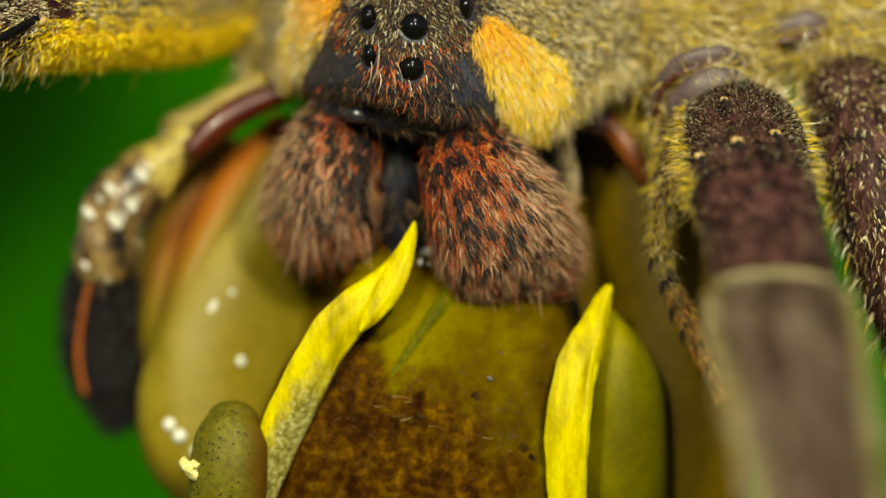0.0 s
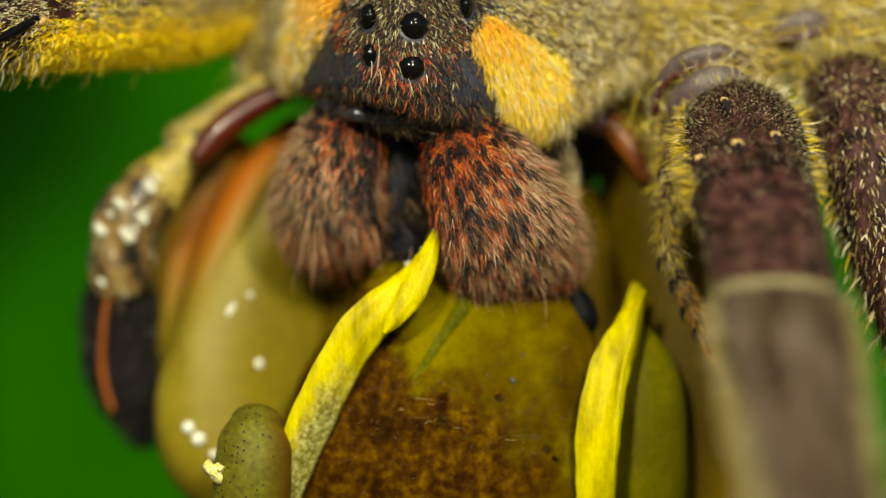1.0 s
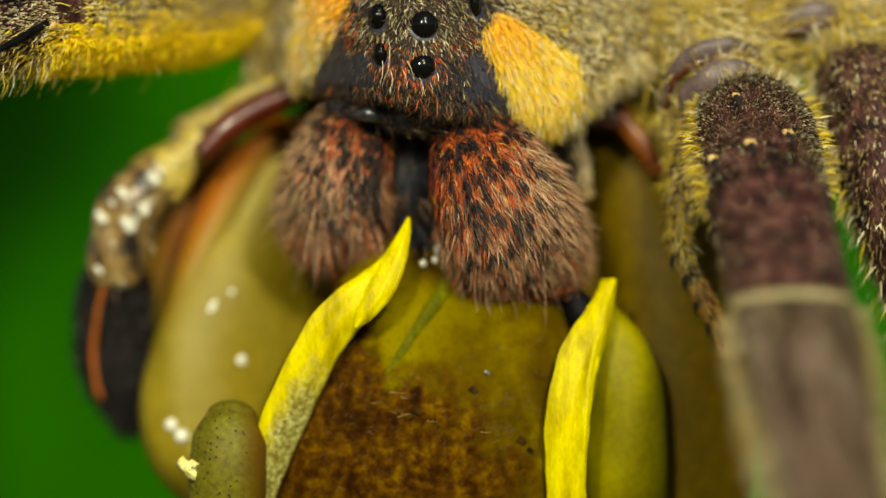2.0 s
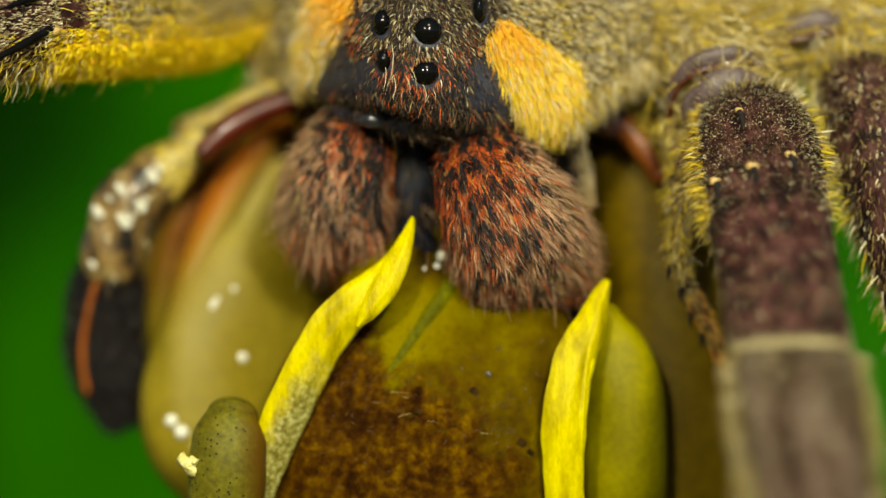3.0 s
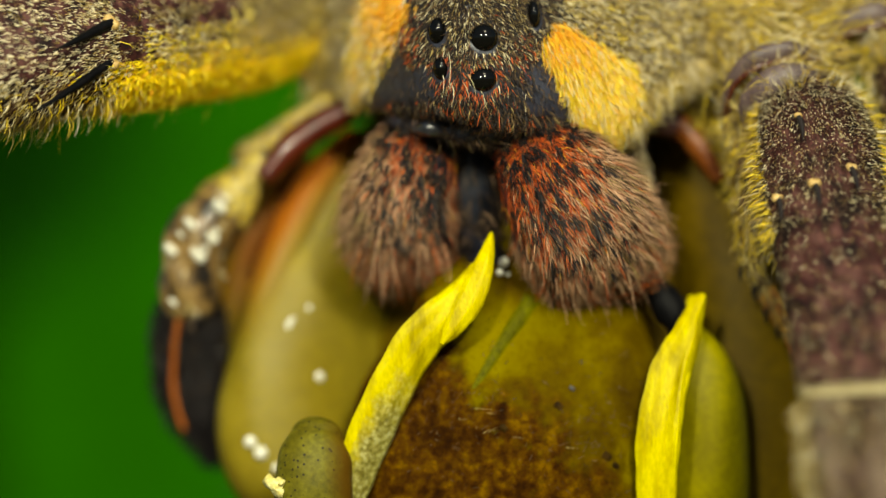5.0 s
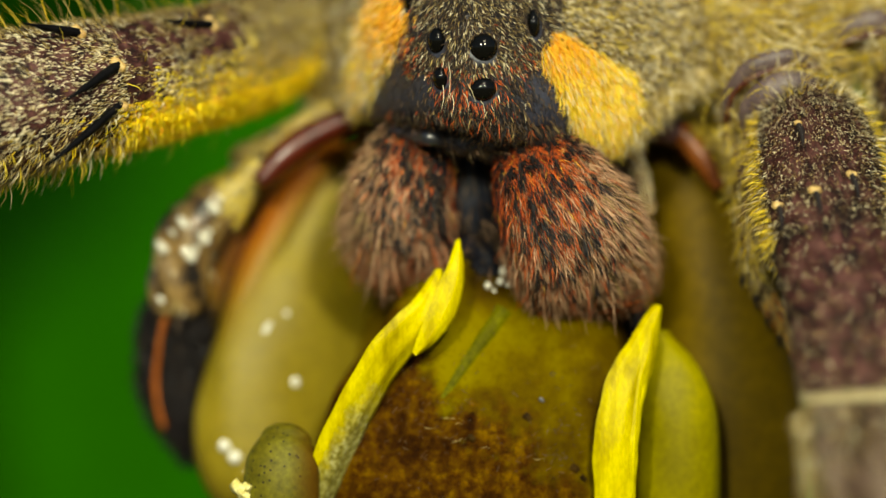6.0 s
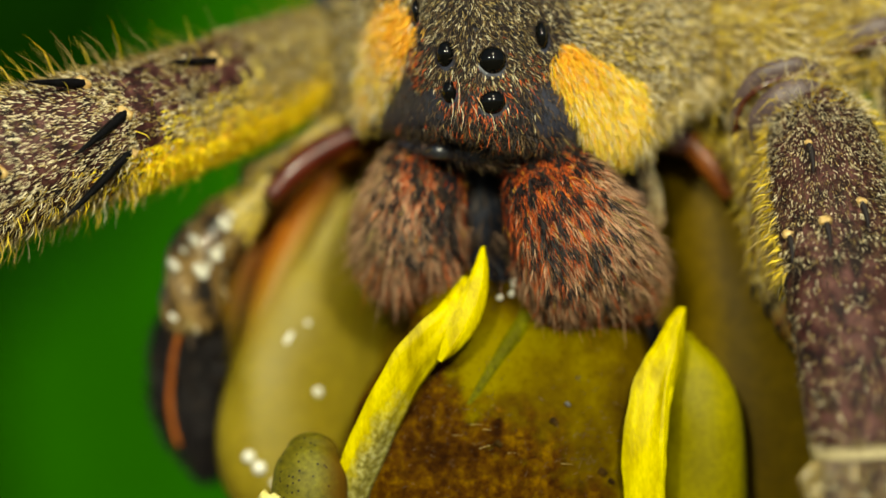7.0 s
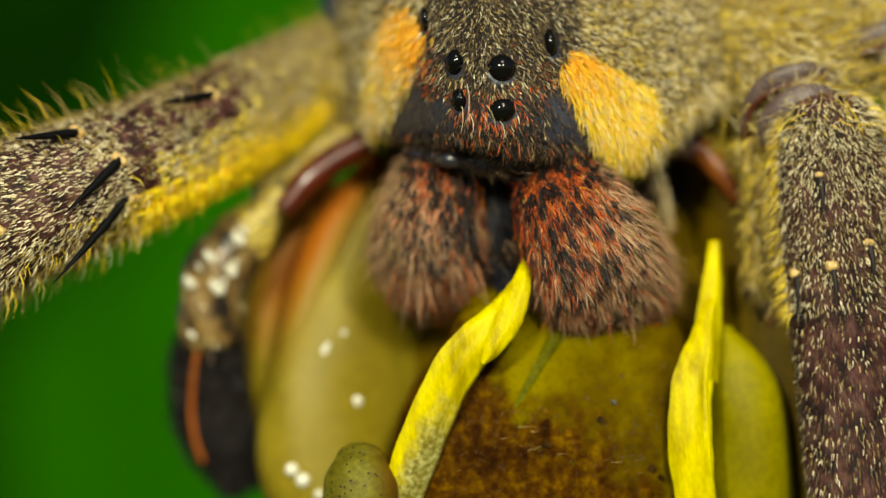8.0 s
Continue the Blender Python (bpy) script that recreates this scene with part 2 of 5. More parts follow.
def stained_lobe():
    """The lobes' flesh with the reddish-brown stain down the fold between them and a painted sheen beside it."""
    m = M["lobe"].copy()
    m.name = "prey_flesh_stained"
    nodes, links = m.node_tree.nodes, m.node_tree.links
    b = nodes["Principled BSDF"]
    colour = b.inputs["Base Color"].links[0].from_socket
    co, sep, n = nodes.new("ShaderNodeTexCoord"), nodes.new("ShaderNodeSeparateXYZ"), nodes.new("ShaderNodeTexNoise")
    n.inputs["Scale"].default_value, n.inputs["Detail"].default_value = 500, 4
    links.new(co.outputs["Object"], sep.inputs[0]), links.new(co.outputs["Object"], n.inputs["Vector"])

    def calc(op, *values):
        k = nodes.new("ShaderNodeMath")
        k.operation = op
        for slot, v in zip(k.inputs, values):
            if isinstance(v, float):
                slot.default_value = v
            else:
                links.new(v, slot)
        return k.outputs[0]

    def span(v, lo, hi):
        r = nodes.new("ShaderNodeMapRange")
        r.interpolation_type = "SMOOTHSTEP"
        r.inputs["From Min"].default_value, r.inputs["From Max"].default_value = lo, hi
        links.new(v, r.inputs["Value"])
        return r.outputs[0]
    x, z = sep.outputs["X"], sep.outputs["Z"]
    line = calc("MULTIPLY_ADD", z, calc("MULTIPLY_ADD", z, 62.4, 0.48), -0.01008)
    off = calc("ADD", calc("SUBTRACT", x, line), calc("MULTIPLY_ADD", n.outputs["Fac"], 0.0006, -0.0003))
    red = calc("MULTIPLY", span(calc("ABSOLUTE", off), 0.0021, 0.0), span(z, -0.0034, 0.0012))
    # pale stripe: the lobe's soft sheen put into its colour
    pale = calc("MULTIPLY", calc("MULTIPLY", span(off, 0.0004, 0.0014), span(off, 0.0034, 0.0016)), 0.25)
    for fac, tint in ((pale, (0.42, 0.36, 0.12)), (red, (0.29, 0.080, 0.004))):
        mx = nodes.new("ShaderNodeMixRGB")
        links.new(fac, mx.inputs[0]), links.new(colour, mx.inputs[1])
        mx.inputs[2].default_value = (*tint, 1)
        colour = mx.outputs[0]
    links.new(colour, b.inputs["Base Color"])
    return m


M["lobe"] = stained_lobe()


def rimmed_pad():
    """The dotted pad, browned along its inner side."""
    m = M["pad"].copy()
    m.name = "prey_pad_browned"
    nodes, links = m.node_tree.nodes, m.node_tree.links
    b = nodes["Principled BSDF"]
    green = b.inputs["Base Color"].links[0].from_socket
    co, sep, n = nodes.new("ShaderNodeTexCoord"), nodes.new("ShaderNodeSeparateXYZ"), nodes.new("ShaderNodeTexNoise")
    n.inputs["Scale"].default_value, n.inputs["Detail"].default_value = 900, 5
    links.new(co.outputs["Object"], sep.inputs[0]), links.new(co.outputs["Object"], n.inputs["Vector"])
    k = nodes.new("ShaderNodeMath")
    k.operation, k.inputs[1].default_value = "MULTIPLY_ADD", 0.0007
    links.new(n.outputs["Fac"], k.inputs[0]), links.new(sep.outputs["X"], k.inputs[2])
    r = nodes.new("ShaderNodeMapRange")
    r.inputs["From Min"].default_value, r.inputs["From Max"].default_value = -0.00680, -0.00600
    links.new(k.outputs[0], r.inputs["Value"])
    mx = nodes.new("ShaderNodeMixRGB")
    links.new(r.outputs[0], mx.inputs[0]), links.new(green, mx.inputs[1])
    mx.inputs[2].default_value = (0.085, 0.040, 0.002, 1)
    links.new(mx.outputs[0], b.inputs["Base Color"])
    return m


M["pad_rimmed"] = rimmed_pad()
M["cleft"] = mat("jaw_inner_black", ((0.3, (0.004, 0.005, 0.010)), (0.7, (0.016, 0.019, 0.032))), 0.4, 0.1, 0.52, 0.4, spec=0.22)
M["gum"] = mat("jaw_fold_red", ((0.3, (0.030, 0.007, 0.002)), (0.7, (0.085, 0.024, 0.006))), 0.8, 0.1, 0.5, 0.4, spec=0.15)
M["feeler"] = mat("feeler_orange", ((0.3, (0.075, 0.012, 0.003)), (0.7, (0.20, 0.058, 0.009))), 1.0, 0.12, 0.35, 0.1, spec=0.3)
M["feeler_skin"] = mat("feeler_yellow_skin", ((0.3, (0.19, 0.13, 0.008)), (0.7, (0.34, 0.25, 0.03))), 0.9, 0.12, 0.5, 0.2, spec=0.2, sss=0.2)
M["knob"] = mat("feeler_knob_purple", ((0.3, (0.030, 0.008, 0.010)), (0.7, (0.075, 0.026, 0.030))), 0.8, 0.1, 0.35, 0.1, coat=0.3)
M["ridge"] = mat("prey_ridge", ((0.3, (0.066, 0.064, 0.0005)), (0.7, (0.125, 0.122, 0.0008))), 0.5, 0.12, 0.6, 0.5, spec=0.05, sss=0.2)
M["scab"] = mat("dark_scab", ((0.3, (0.014, 0.007, 0.0008)), (0.7, (0.042, 0.021, 0.002))), 0.4, 0.08, 0.6, 0.4, spec=0.05)
M["socket"] = mat("spine_socket_pale", ((0.3, (0.35, 0.2, 0.05)), (0.7, (0.6, 0.42, 0.16))), 0.3, 0.06, 0.5)
M["boss"] = mat("jaw_root_black", ((0.3, (0.006, 0.007, 0.012)), (0.7, (0.022, 0.024, 0.036))), 0.5, 0.1, 0.34, 0.15, spec=0.9, coat=0.6)


# ---- mesh tools ----
def mesh(name, verts, quads, tris=None, index=None, mats=(), smooth=True):
    """A mesh from arrays of corners, quads and triangles; index: a material for each face."""
    me = bpy.data.meshes.new(name)
    quads = np.asarray(quads, np.int32).reshape(-1, 4)
    tris = np.zeros((0, 3), np.int32) if tris is None else np.asarray(tris, np.int32).reshape(-1, 3)
    loops = np.concatenate((quads.ravel(), tris.ravel())).astype(np.int32)
    sizes = np.concatenate((np.full(len(quads), 4), np.full(len(tris), 3))).astype(np.int32)
    starts = np.concatenate(((0,), np.cumsum(sizes)[:-1])).astype(np.int32)
    me.vertices.add(len(verts)), me.loops.add(len(loops)), me.polygons.add(len(sizes))
    me.vertices.foreach_set("co", np.asarray(verts, np.float32).ravel())
    me.loops.foreach_set("vertex_index", loops)
    me.polygons.foreach_set("loop_start", starts)
    me.polygons.foreach_set("loop_total", sizes)
    for m in mats:
        me.materials.append(m)
    if index is not None:
        me.polygons.foreach_set("material_index", np.asarray(index, np.int32))
    me.polygons.foreach_set("use_smooth", np.full(len(sizes), smooth))
    me.update(calc_edges=True)
    me.validate()
    return me


def origin(ob):
    """Where a thing's or part's own zero lies in the plan's world."""
    at = np.zeros(3)
    while ob is not None:
        at += np.array(ob.location)
        ob = ob.parent
    return at


def part(name, geo, material, parent, label="", pivot=None, kind=""):
    """One mesh object under a thing or part. geo: (verts, quads, tris) in world metres."""
    verts, quads, tris = geo[:3]
    index = geo[3] if len(geo) > 3 else None
    base = origin(parent)
    at = base if pivot is None else np.array(pivot)
    mats = material if isinstance(material, (list, tuple)) else (material,)
    ob = new(name, mesh(name, verts - at, quads, tris, index, mats))
    ob.parent = parent
    ob.location = at - base
    return tagged(ob, label, kind=kind)


def thing(name, at, label, category, group="", kind=""):
    ob = new(name)
    ob.empty_display_size = 0.005
    ob.location = at
    return tagged(ob, label, category, group, kind)


def curve(rows, n):
    """A smooth line through rows of numbers, n steps."""
    p = np.asarray(rows, float)
    p = np.vstack((2 * p[0] - p[1], p, 2 * p[-1] - p[-2]))
    u = np.linspace(0, len(rows) - 1 - 1e-6, n)
    i = u.astype(int)
    f = (u - i)[:, None]
    a, b, c, d = p[i], p[i + 1], p[i + 2], p[i + 3]
    return 0.5 * (2 * b + (c - a) * f + (2 * a - 5 * b + 4 * c - d) * f ** 2 + (3 * b - a - 3 * c + d) * f ** 3)


def unit(v):
    return v / np.maximum(np.linalg.norm(v, axis=-1, keepdims=True), 1e-12)


class Tube:
    """A rounded body along a line. rows: plan x, y, depth, half width, half depth."""

    def __init__(self, rows, n=48, ring=32, cap=(1.0, 1.0), lumps=0.0, seed=0, square=1.0):
        r = curve(rows, n)
        k = (1 + r[:, 2] / FAR)[:, None]
        c = np.stack([W(*q[:3]) for q in r])
        w = r[:, 3:5] * k * U
        t = unit(np.gradient(c, axis=0))
        # rounded ends
        steps = np.sin(np.linspace(0, math.pi / 2, 9))
        def end(ci, ti, wi, f):
            reach = f * wi.min()
            s = steps[1:]
            return ci + ti * (reach * s)[:, None], np.repeat(ti[None], 8, 0), wi[None] * np.sqrt(np.maximum(1 - s ** 2, 1e-5))[:, None]
        c1, t1, w1 = end(c[-1], t[-1], w[-1], cap[1])
        c0, t0, w0 = end(c[0], -t[0], w[0], cap[0])
        self.c = np.vstack((c0[::-1], c, c1))
        self.t = np.vstack((-t0[::-1], t, t1))
        self.w = np.vstack((w0[::-1], w, w1))
        toward = np.array((0, -1.0, 0))
        b = toward - (self.t @ toward)[:, None] * self.t
        weak = np.linalg.norm(b, axis=1) < 0.2
        b[weak] += np.array((0, 0, 0.5))
        self.b = unit(b)
        self.a = unit(np.cross(self.b, self.t))
        self.ring, self.n, self.square = ring, len(self.c), square
        rng = np.random.default_rng(seed)
        self.waves = [(rng.uniform(0.1, 0.45), int(rng.integers(1, 6)), rng.uniform(0, 6.3), lumps * rng.uniform(0.3, 1)) for _ in range(7)] if lumps else []

    def at(self, s, phi):
        """Places, outward normals and tangents at s (0..1 along the line) and phi (90 degrees faces the viewer at rest)."""
        s = np.asarray(s, float) * (self.n - 1)
        phi = np.asarray(phi, float)
        i = np.clip(s.astype(int), 0, self.n - 2)
        f = (s - i)[..., None]
        get = lambda q: q[i] * (1 - f) + q[i + 1] * f
        c, t, w, a, b = get(self.c), unit(get(self.t)), get(self.w), unit(get(self.a)), unit(get(self.b))
        g = np.ones_like(s)
        for fs, m, ph, amp in self.waves:
            g = g + amp * np.sin(fs * s + m * phi + ph)
        cs, sn = np.cos(phi)[..., None], np.sin(phi)[..., None]
        n_cs, n_sn = cs, sn
        if self.square != 1.0:
            cs, sn = (np.sign(q) * np.abs(q) ** self.square for q in (cs, sn))
            n_cs, n_sn = (np.sign(q) * np.abs(q) ** (2 - self.square) for q in (np.cos(phi)[..., None], np.sin(phi)[..., None]))
        p = c + (a * w[..., :1] * cs + b * w[..., 1:] * sn) * g[..., None]
        nrm = unit(a * w[..., 1:] * n_cs + b * w[..., :1] * n_sn)
        return p, nrm, t

    def geo(self, lo=0.0, hi=1.0):
        s = np.linspace(lo, hi, self.n)
        ph = np.linspace(0, 2 * math.pi, self.ring, endpoint=False)
        ss, pp = np.meshgrid(s, ph, indexing="ij")
        v = self.at(ss, pp)[0].reshape(-1, 3)
        i, j = np.meshgrid(np.arange(self.n - 1), np.arange(self.ring), indexing="ij")
        q = lambda a, b: a * self.ring + b % self.ring
        quads = np.stack((q(i, j), q(i + 1, j), q(i + 1, j + 1), q(i, j + 1)), -1).reshape(-1, 4)
        m = len(v)
        v = np.vstack((v, v[:self.ring].mean(0), v[-self.ring:].mean(0)))
        k = np.arange(self.ring)
        e = (self.n - 1) * self.ring
        tris = np.vstack((np.stack((k, (k + 1) % self.ring, np.full_like(k, m)), 1), np.stack((e + (k + 1) % self.ring, e + k, np.full_like(k, m + 1)), 1)))
        return v, quads, tris


def ellipsoid(x, y, d, r, n=24):
    return Tube([(x, y - r * 0.02, d, r, r), (x, y + r * 0.02, d, r, r)], n=3, ring=n, cap=(1, 1)).geo()


def join(*geos):
    vs, qs, ts, off = [], [], [], 0
    for v, q, t in geos:
        vs.append(v), qs.append(np.asarray(q).reshape(-1, 4) + off), ts.append(np.asarray(t).reshape(-1, 3) + off)
        off += len(v)
    return np.vstack(vs), np.vstack(qs), np.vstack(ts)


def strands(p, nrm, way, length, width, lift, sag, index, rng):
    """Tapered bent hairs: roots p, lying along way, raised from the surface by lift (0..1); length and width in plan units."""
    n = len(p)
    length, width = (np.broadcast_to(np.asarray(q, float), (n,)) * U for q in (length, width))
    lift = np.broadcast_to(np.asarray(lift, float), (n,))[:, None]
    way = unit(way - (way * nrm).sum(1, keepdims=True) * nrm + 1e-9)
    d0 = unit(way * (1 - lift) + nrm * lift + rng.normal(0, 0.16, (n, 3)))
    d1 = unit(d0 + way * sag + rng.normal(0, 0.12, (n, 3)))
    side = unit(np.cross(d0, nrm + rng.normal(0, 0.5, (n, 3)))) * width[:, None] / 2
    root = p - nrm * (width[:, None])
    mid = p + d0 * length[:, None] * 0.5
    tip = mid + d1 * length[:, None] * 0.5
    v = np.stack((root - side, root + side, mid - side * 0.75, mid + side * 0.75, tip), 1).reshape(-1, 3)
    o = np.arange(n)[:, None] * 5
    quads = o + np.array((0, 1, 3, 2))
    tris = o + np.array((2, 3, 4))
    ix = np.asarray(index)
    return v, quads, tris, np.concatenate((ix, ix))


def stack(*hairs):
    """Several sets of hairs as one."""
    vs, qs, ts, a, b, off = [], [], [], [], [], 0
    for v, q, t, ix in hairs:
        vs.append(v), qs.append(q + off), ts.append(t + off), a.append(ix[:len(q)]), b.append(ix[len(q):])
        off += len(v)
    return np.vstack(vs), np.vstack(qs), np.vstack(ts), np.concatenate(a + b)


def pick(rng, n, **shares):
    names = list(shares)
    w = np.array([shares[k] for k in names], float)
    return np.array([HK.index(k) for k in names])[rng.choice(len(names), n, p=w / w.sum())]


def fur(tube, rng, n, shares, length, width=3.0, lift=0.35, s=(0.02, 0.98), phi=(-0.4, 3.5), sag=0.3, against=False, lean=0.0, gaps=0):
    """Hairs over a stretch of a tube, lying towards its far end."""
    ss, pp = rng.uniform(*s, n), rng.uniform(*phi, n)
    if gaps:
        g = np.stack((rng.uniform(*s, gaps), rng.uniform(*phi, gaps)), 1)
        keep = np.min(((ss[:, None] - g[None, :, 0]) / 0.009) ** 2 + ((pp[:, None] - g[None, :, 1]) / 0.085) ** 2, axis=1) > rng.uniform(0.5, 1.3, n)
        ss, pp = ss[keep], pp[keep]
        n = len(ss)
    p, nrm, t = tube.at(ss, pp)
    way = (-t if against else t) + lean * np.cross(nrm, t)
    return strands(p, nrm, way, length * rng.uniform(0.6, 1.3, n), width * rng.uniform(0.7, 1.2, n), np.clip(rng.normal(lift, 0.08, n), 0.03, 1), sag, pick(rng, n, **shares), rng)


def hair_part(parent, hairs, label, name="hair"):
    return part(name, hairs, [H[k] for k in HK], parent, label, kind="stuff")


def seta(p0, p1, r, bow=0.1):
    """A stiff spine between two places in metres."""
    p0, p1 = np.asarray(p0), np.asarray(p1)
    ax = unit(p1 - p0)
    s1 = unit(np.cross(ax, (0.3, 0.9, 0.2)))
    s2 = np.cross(ax, s1)
    ln = np.linalg.norm(p1 - p0)
    rings = []
    for f, q in ((0, 1), (0.3, 0.95), (0.65, 0.6), (1.0, 0.08)):
        c = p0 + (p1 - p0) * f + s1 * (bow * ln * 4 * f * (1 - f))
        rings += [c + (s1 * math.cos(a) + s2 * math.sin(a)) * r * q * U for a in np.arange(6) * math.pi / 3]
    quads = [(i * 6 + j, i * 6 + (j + 1) % 6, i * 6 + 6 + (j + 1) % 6, i * 6 + 6 + j) for i in range(3) for j in range(6)]
    return np.array(rings), np.array(quads), np.zeros((0, 3), int)


# ---- ground and plant behind ----
def build_setting():
    n = 40
    g = np.linspace(-1, 1, n)
    g = np.sign(g) * np.abs(g) ** 3 * 2000
    x, y = np.meshgrid(g, g, indexing="ij")
    near = np.exp(-(x ** 2 + y ** 2) / 50)
    z = 0.02 * np.sin(x * 1.7) * np.cos(y * 1.3) * near
    i, j = np.meshgrid(np.arange(n - 1), np.arange(n - 1), indexing="ij")
    quads = np.stack((i * n + j, i * n + n + j, i * n + n + j + 1, i * n + j + 1), -1).reshape(-1, 4)
    gr = new("ground", mesh("ground", np.stack((x, y, z), -1).reshape(-1, 3), quads, None, None, (M["ground"],)))
    tagged(gr, "unseen ground, coloured pale to bounce light upward", "ground", kind="structure")


def leaf_geo(length, wide, bend, thick=0.0004):
    """A broad pointed blade along +y, folded a little at the midrib, with thickness."""
    nu, nv = 40, 17
    u, v = np.meshgrid(np.linspace(0, 1, nu), np.linspace(-1, 1, nv), indexing="ij")
    half = wide * np.sin(math.pi * np.clip(u, 0, 1) ** 0.8) ** 0.75 * (1 - 0.25 * u)
    x = half * v
    yy = u * length
    zz = 0.12 * wide * np.abs(v) ** 1.3 + 0.015 * wide * np.sin(u * 42 - np.abs(v) * 6) - bend * length * u ** 2
    top = np.stack((x, yy, zz), -1).reshape(-1, 3)
    low = top - (0, 0, thick)
    i, j = np.meshgrid(np.arange(nu - 1), np.arange(nv - 1), indexing="ij")
    q = np.stack((i * nv + j, i * nv + nv + j, i * nv + nv + j + 1, i * nv + j + 1), -1).reshape(-1, 4)
    m = nu * nv
    rim = []
    for a in range(nu - 1):
        rim += [(a * nv, a * nv + m, (a + 1) * nv + m, (a + 1) * nv), (a * nv + nv - 1, (a + 1) * nv + nv - 1, (a + 1) * nv + nv - 1 + m, a * nv + nv - 1 + m)]
    return np.vstack((top, low)), np.vstack((q, q[:, ::-1] + m, rim)), np.zeros((0, 3), int)


def rod(points, r0, r1, ring=8):
    c = curve(points, 24)
    t = unit(np.gradient(c, axis=0))
    a = unit(np.cross(t, (0.2, 0.9, 0.3)))
    b = np.cross(t, a)
    r = np.linspace(r0, r1, 24)[:, None, None]
    ph = np.arange(ring) * 2 * math.pi / ring
    v = c[:, None] + r * (a[:, None] * np.cos(ph)[None, :, None] + b[:, None] * np.sin(ph)[None, :, None])
    quads = [(i * ring + j, i * ring + ring + j, i * ring + ring + (j + 1) % ring, i * ring + (j + 1) % ring) for i in range(23) for j in range(ring)]
    return v.reshape(-1, 3), np.array(quads), np.zeros((0, 3), int)


def build_plant(stem, leaves, label, blade):
    plant = thing("plant", stem[0], label, "plant", "plants behind")
    part("stem", rod(stem, 0.006, 0.003), M["stem"], plant, "green upright stem")
    for joint, rx, rz, length, wide, bend in leaves:   # joint, tilt, turn, length, half width, droop
        v, q, t = leaf_geo(length, wide, bend)
        m = np.array(pose(*joint, rx, 0, rz))
        v = v @ m[:3, :3].T + m[:3, 3]
        leaf = part("leaf", (v, q, t), M[blade], plant)
        end = v[8 * 17 + 8]
        part("midrib", rod([joint, end, v[20 * 17 + 8], v[33 * 17 + 8]], 0.0016, 0.0004), M["stem"], leaf)


# ---- the spider ----
def shape_line(table, n=400, soft=25):
    """A smooth function through a few pairs."""
    xs, ys = zip(*table)
    g = np.linspace(xs[0], xs[-1], n)
    v = np.interp(g, xs, ys)
    k = np.ones(soft) / soft
    v = np.convolve(np.pad(v, soft // 2, mode="edge"), k, "same")[soft // 2:soft // 2 + n]
    return lambda x: np.interp(x, g, v)


LOW = shape_line(((440, 120), (490, 165), (560, 172), (640, 180), (720, 196), (820, 212), (900, 226), (965, 240), (1015, 185), (1075, 145), (1160, 110), (1340, 60)), soft=15)
RIDGE = shape_line(((440, 420), (500, 210), (560, 60), (620, -50), (690, -100), (740, -95), (820, -55), (900, 0), (960, 18), (1010, 36), (1100, 96), (1200, 230), (1340, 440)))


def face_depth(x, y):
    up = np.maximum(0, 60 - y)
    e = np.clip((y - (LOW(x) - 70)) / 70, 0, 1)
    return RIDGE(x) + 0.22 * up + 0.0006 * up ** 2 + 60 * (1 - np.sqrt(np.maximum(1 - e ** 2, 0)))


def inside(x, y, poly):
    c = np.zeros(x.shape, bool)
    for (x0, y0), (x1, y1) in zip(poly, poly[1:] + poly[:1]):
        c ^= ((y0 > y) != (y1 > y)) & (x < (x1 - x0) * (y - y0) / (y1 - y0 + 1e-9) + x0)
    return c


# plan x, y, half width, half height: the outer ones face sideways
EYES = ((732, 48, 26, 25), (727, 121, 25, 22), (653, 32, 18, 24), (655, 98, 15, 21), (824, 12, 13, 26), (607, -46, 9, 24))


def face_points(x, y):
    h = 2.0
    f = lambda a, b: np.stack((((a - 784) * (1 + face_depth(a, b) / FAR)) * U, face_depth(a, b) * U, Z0 + ((441 - b) * (1 + face_depth(a, b) / FAR)) * U), -1)
    p = f(x, y)
    n = unit(np.cross(f(x + h, y) - p, f(x, y - h) - p))
    return p, n


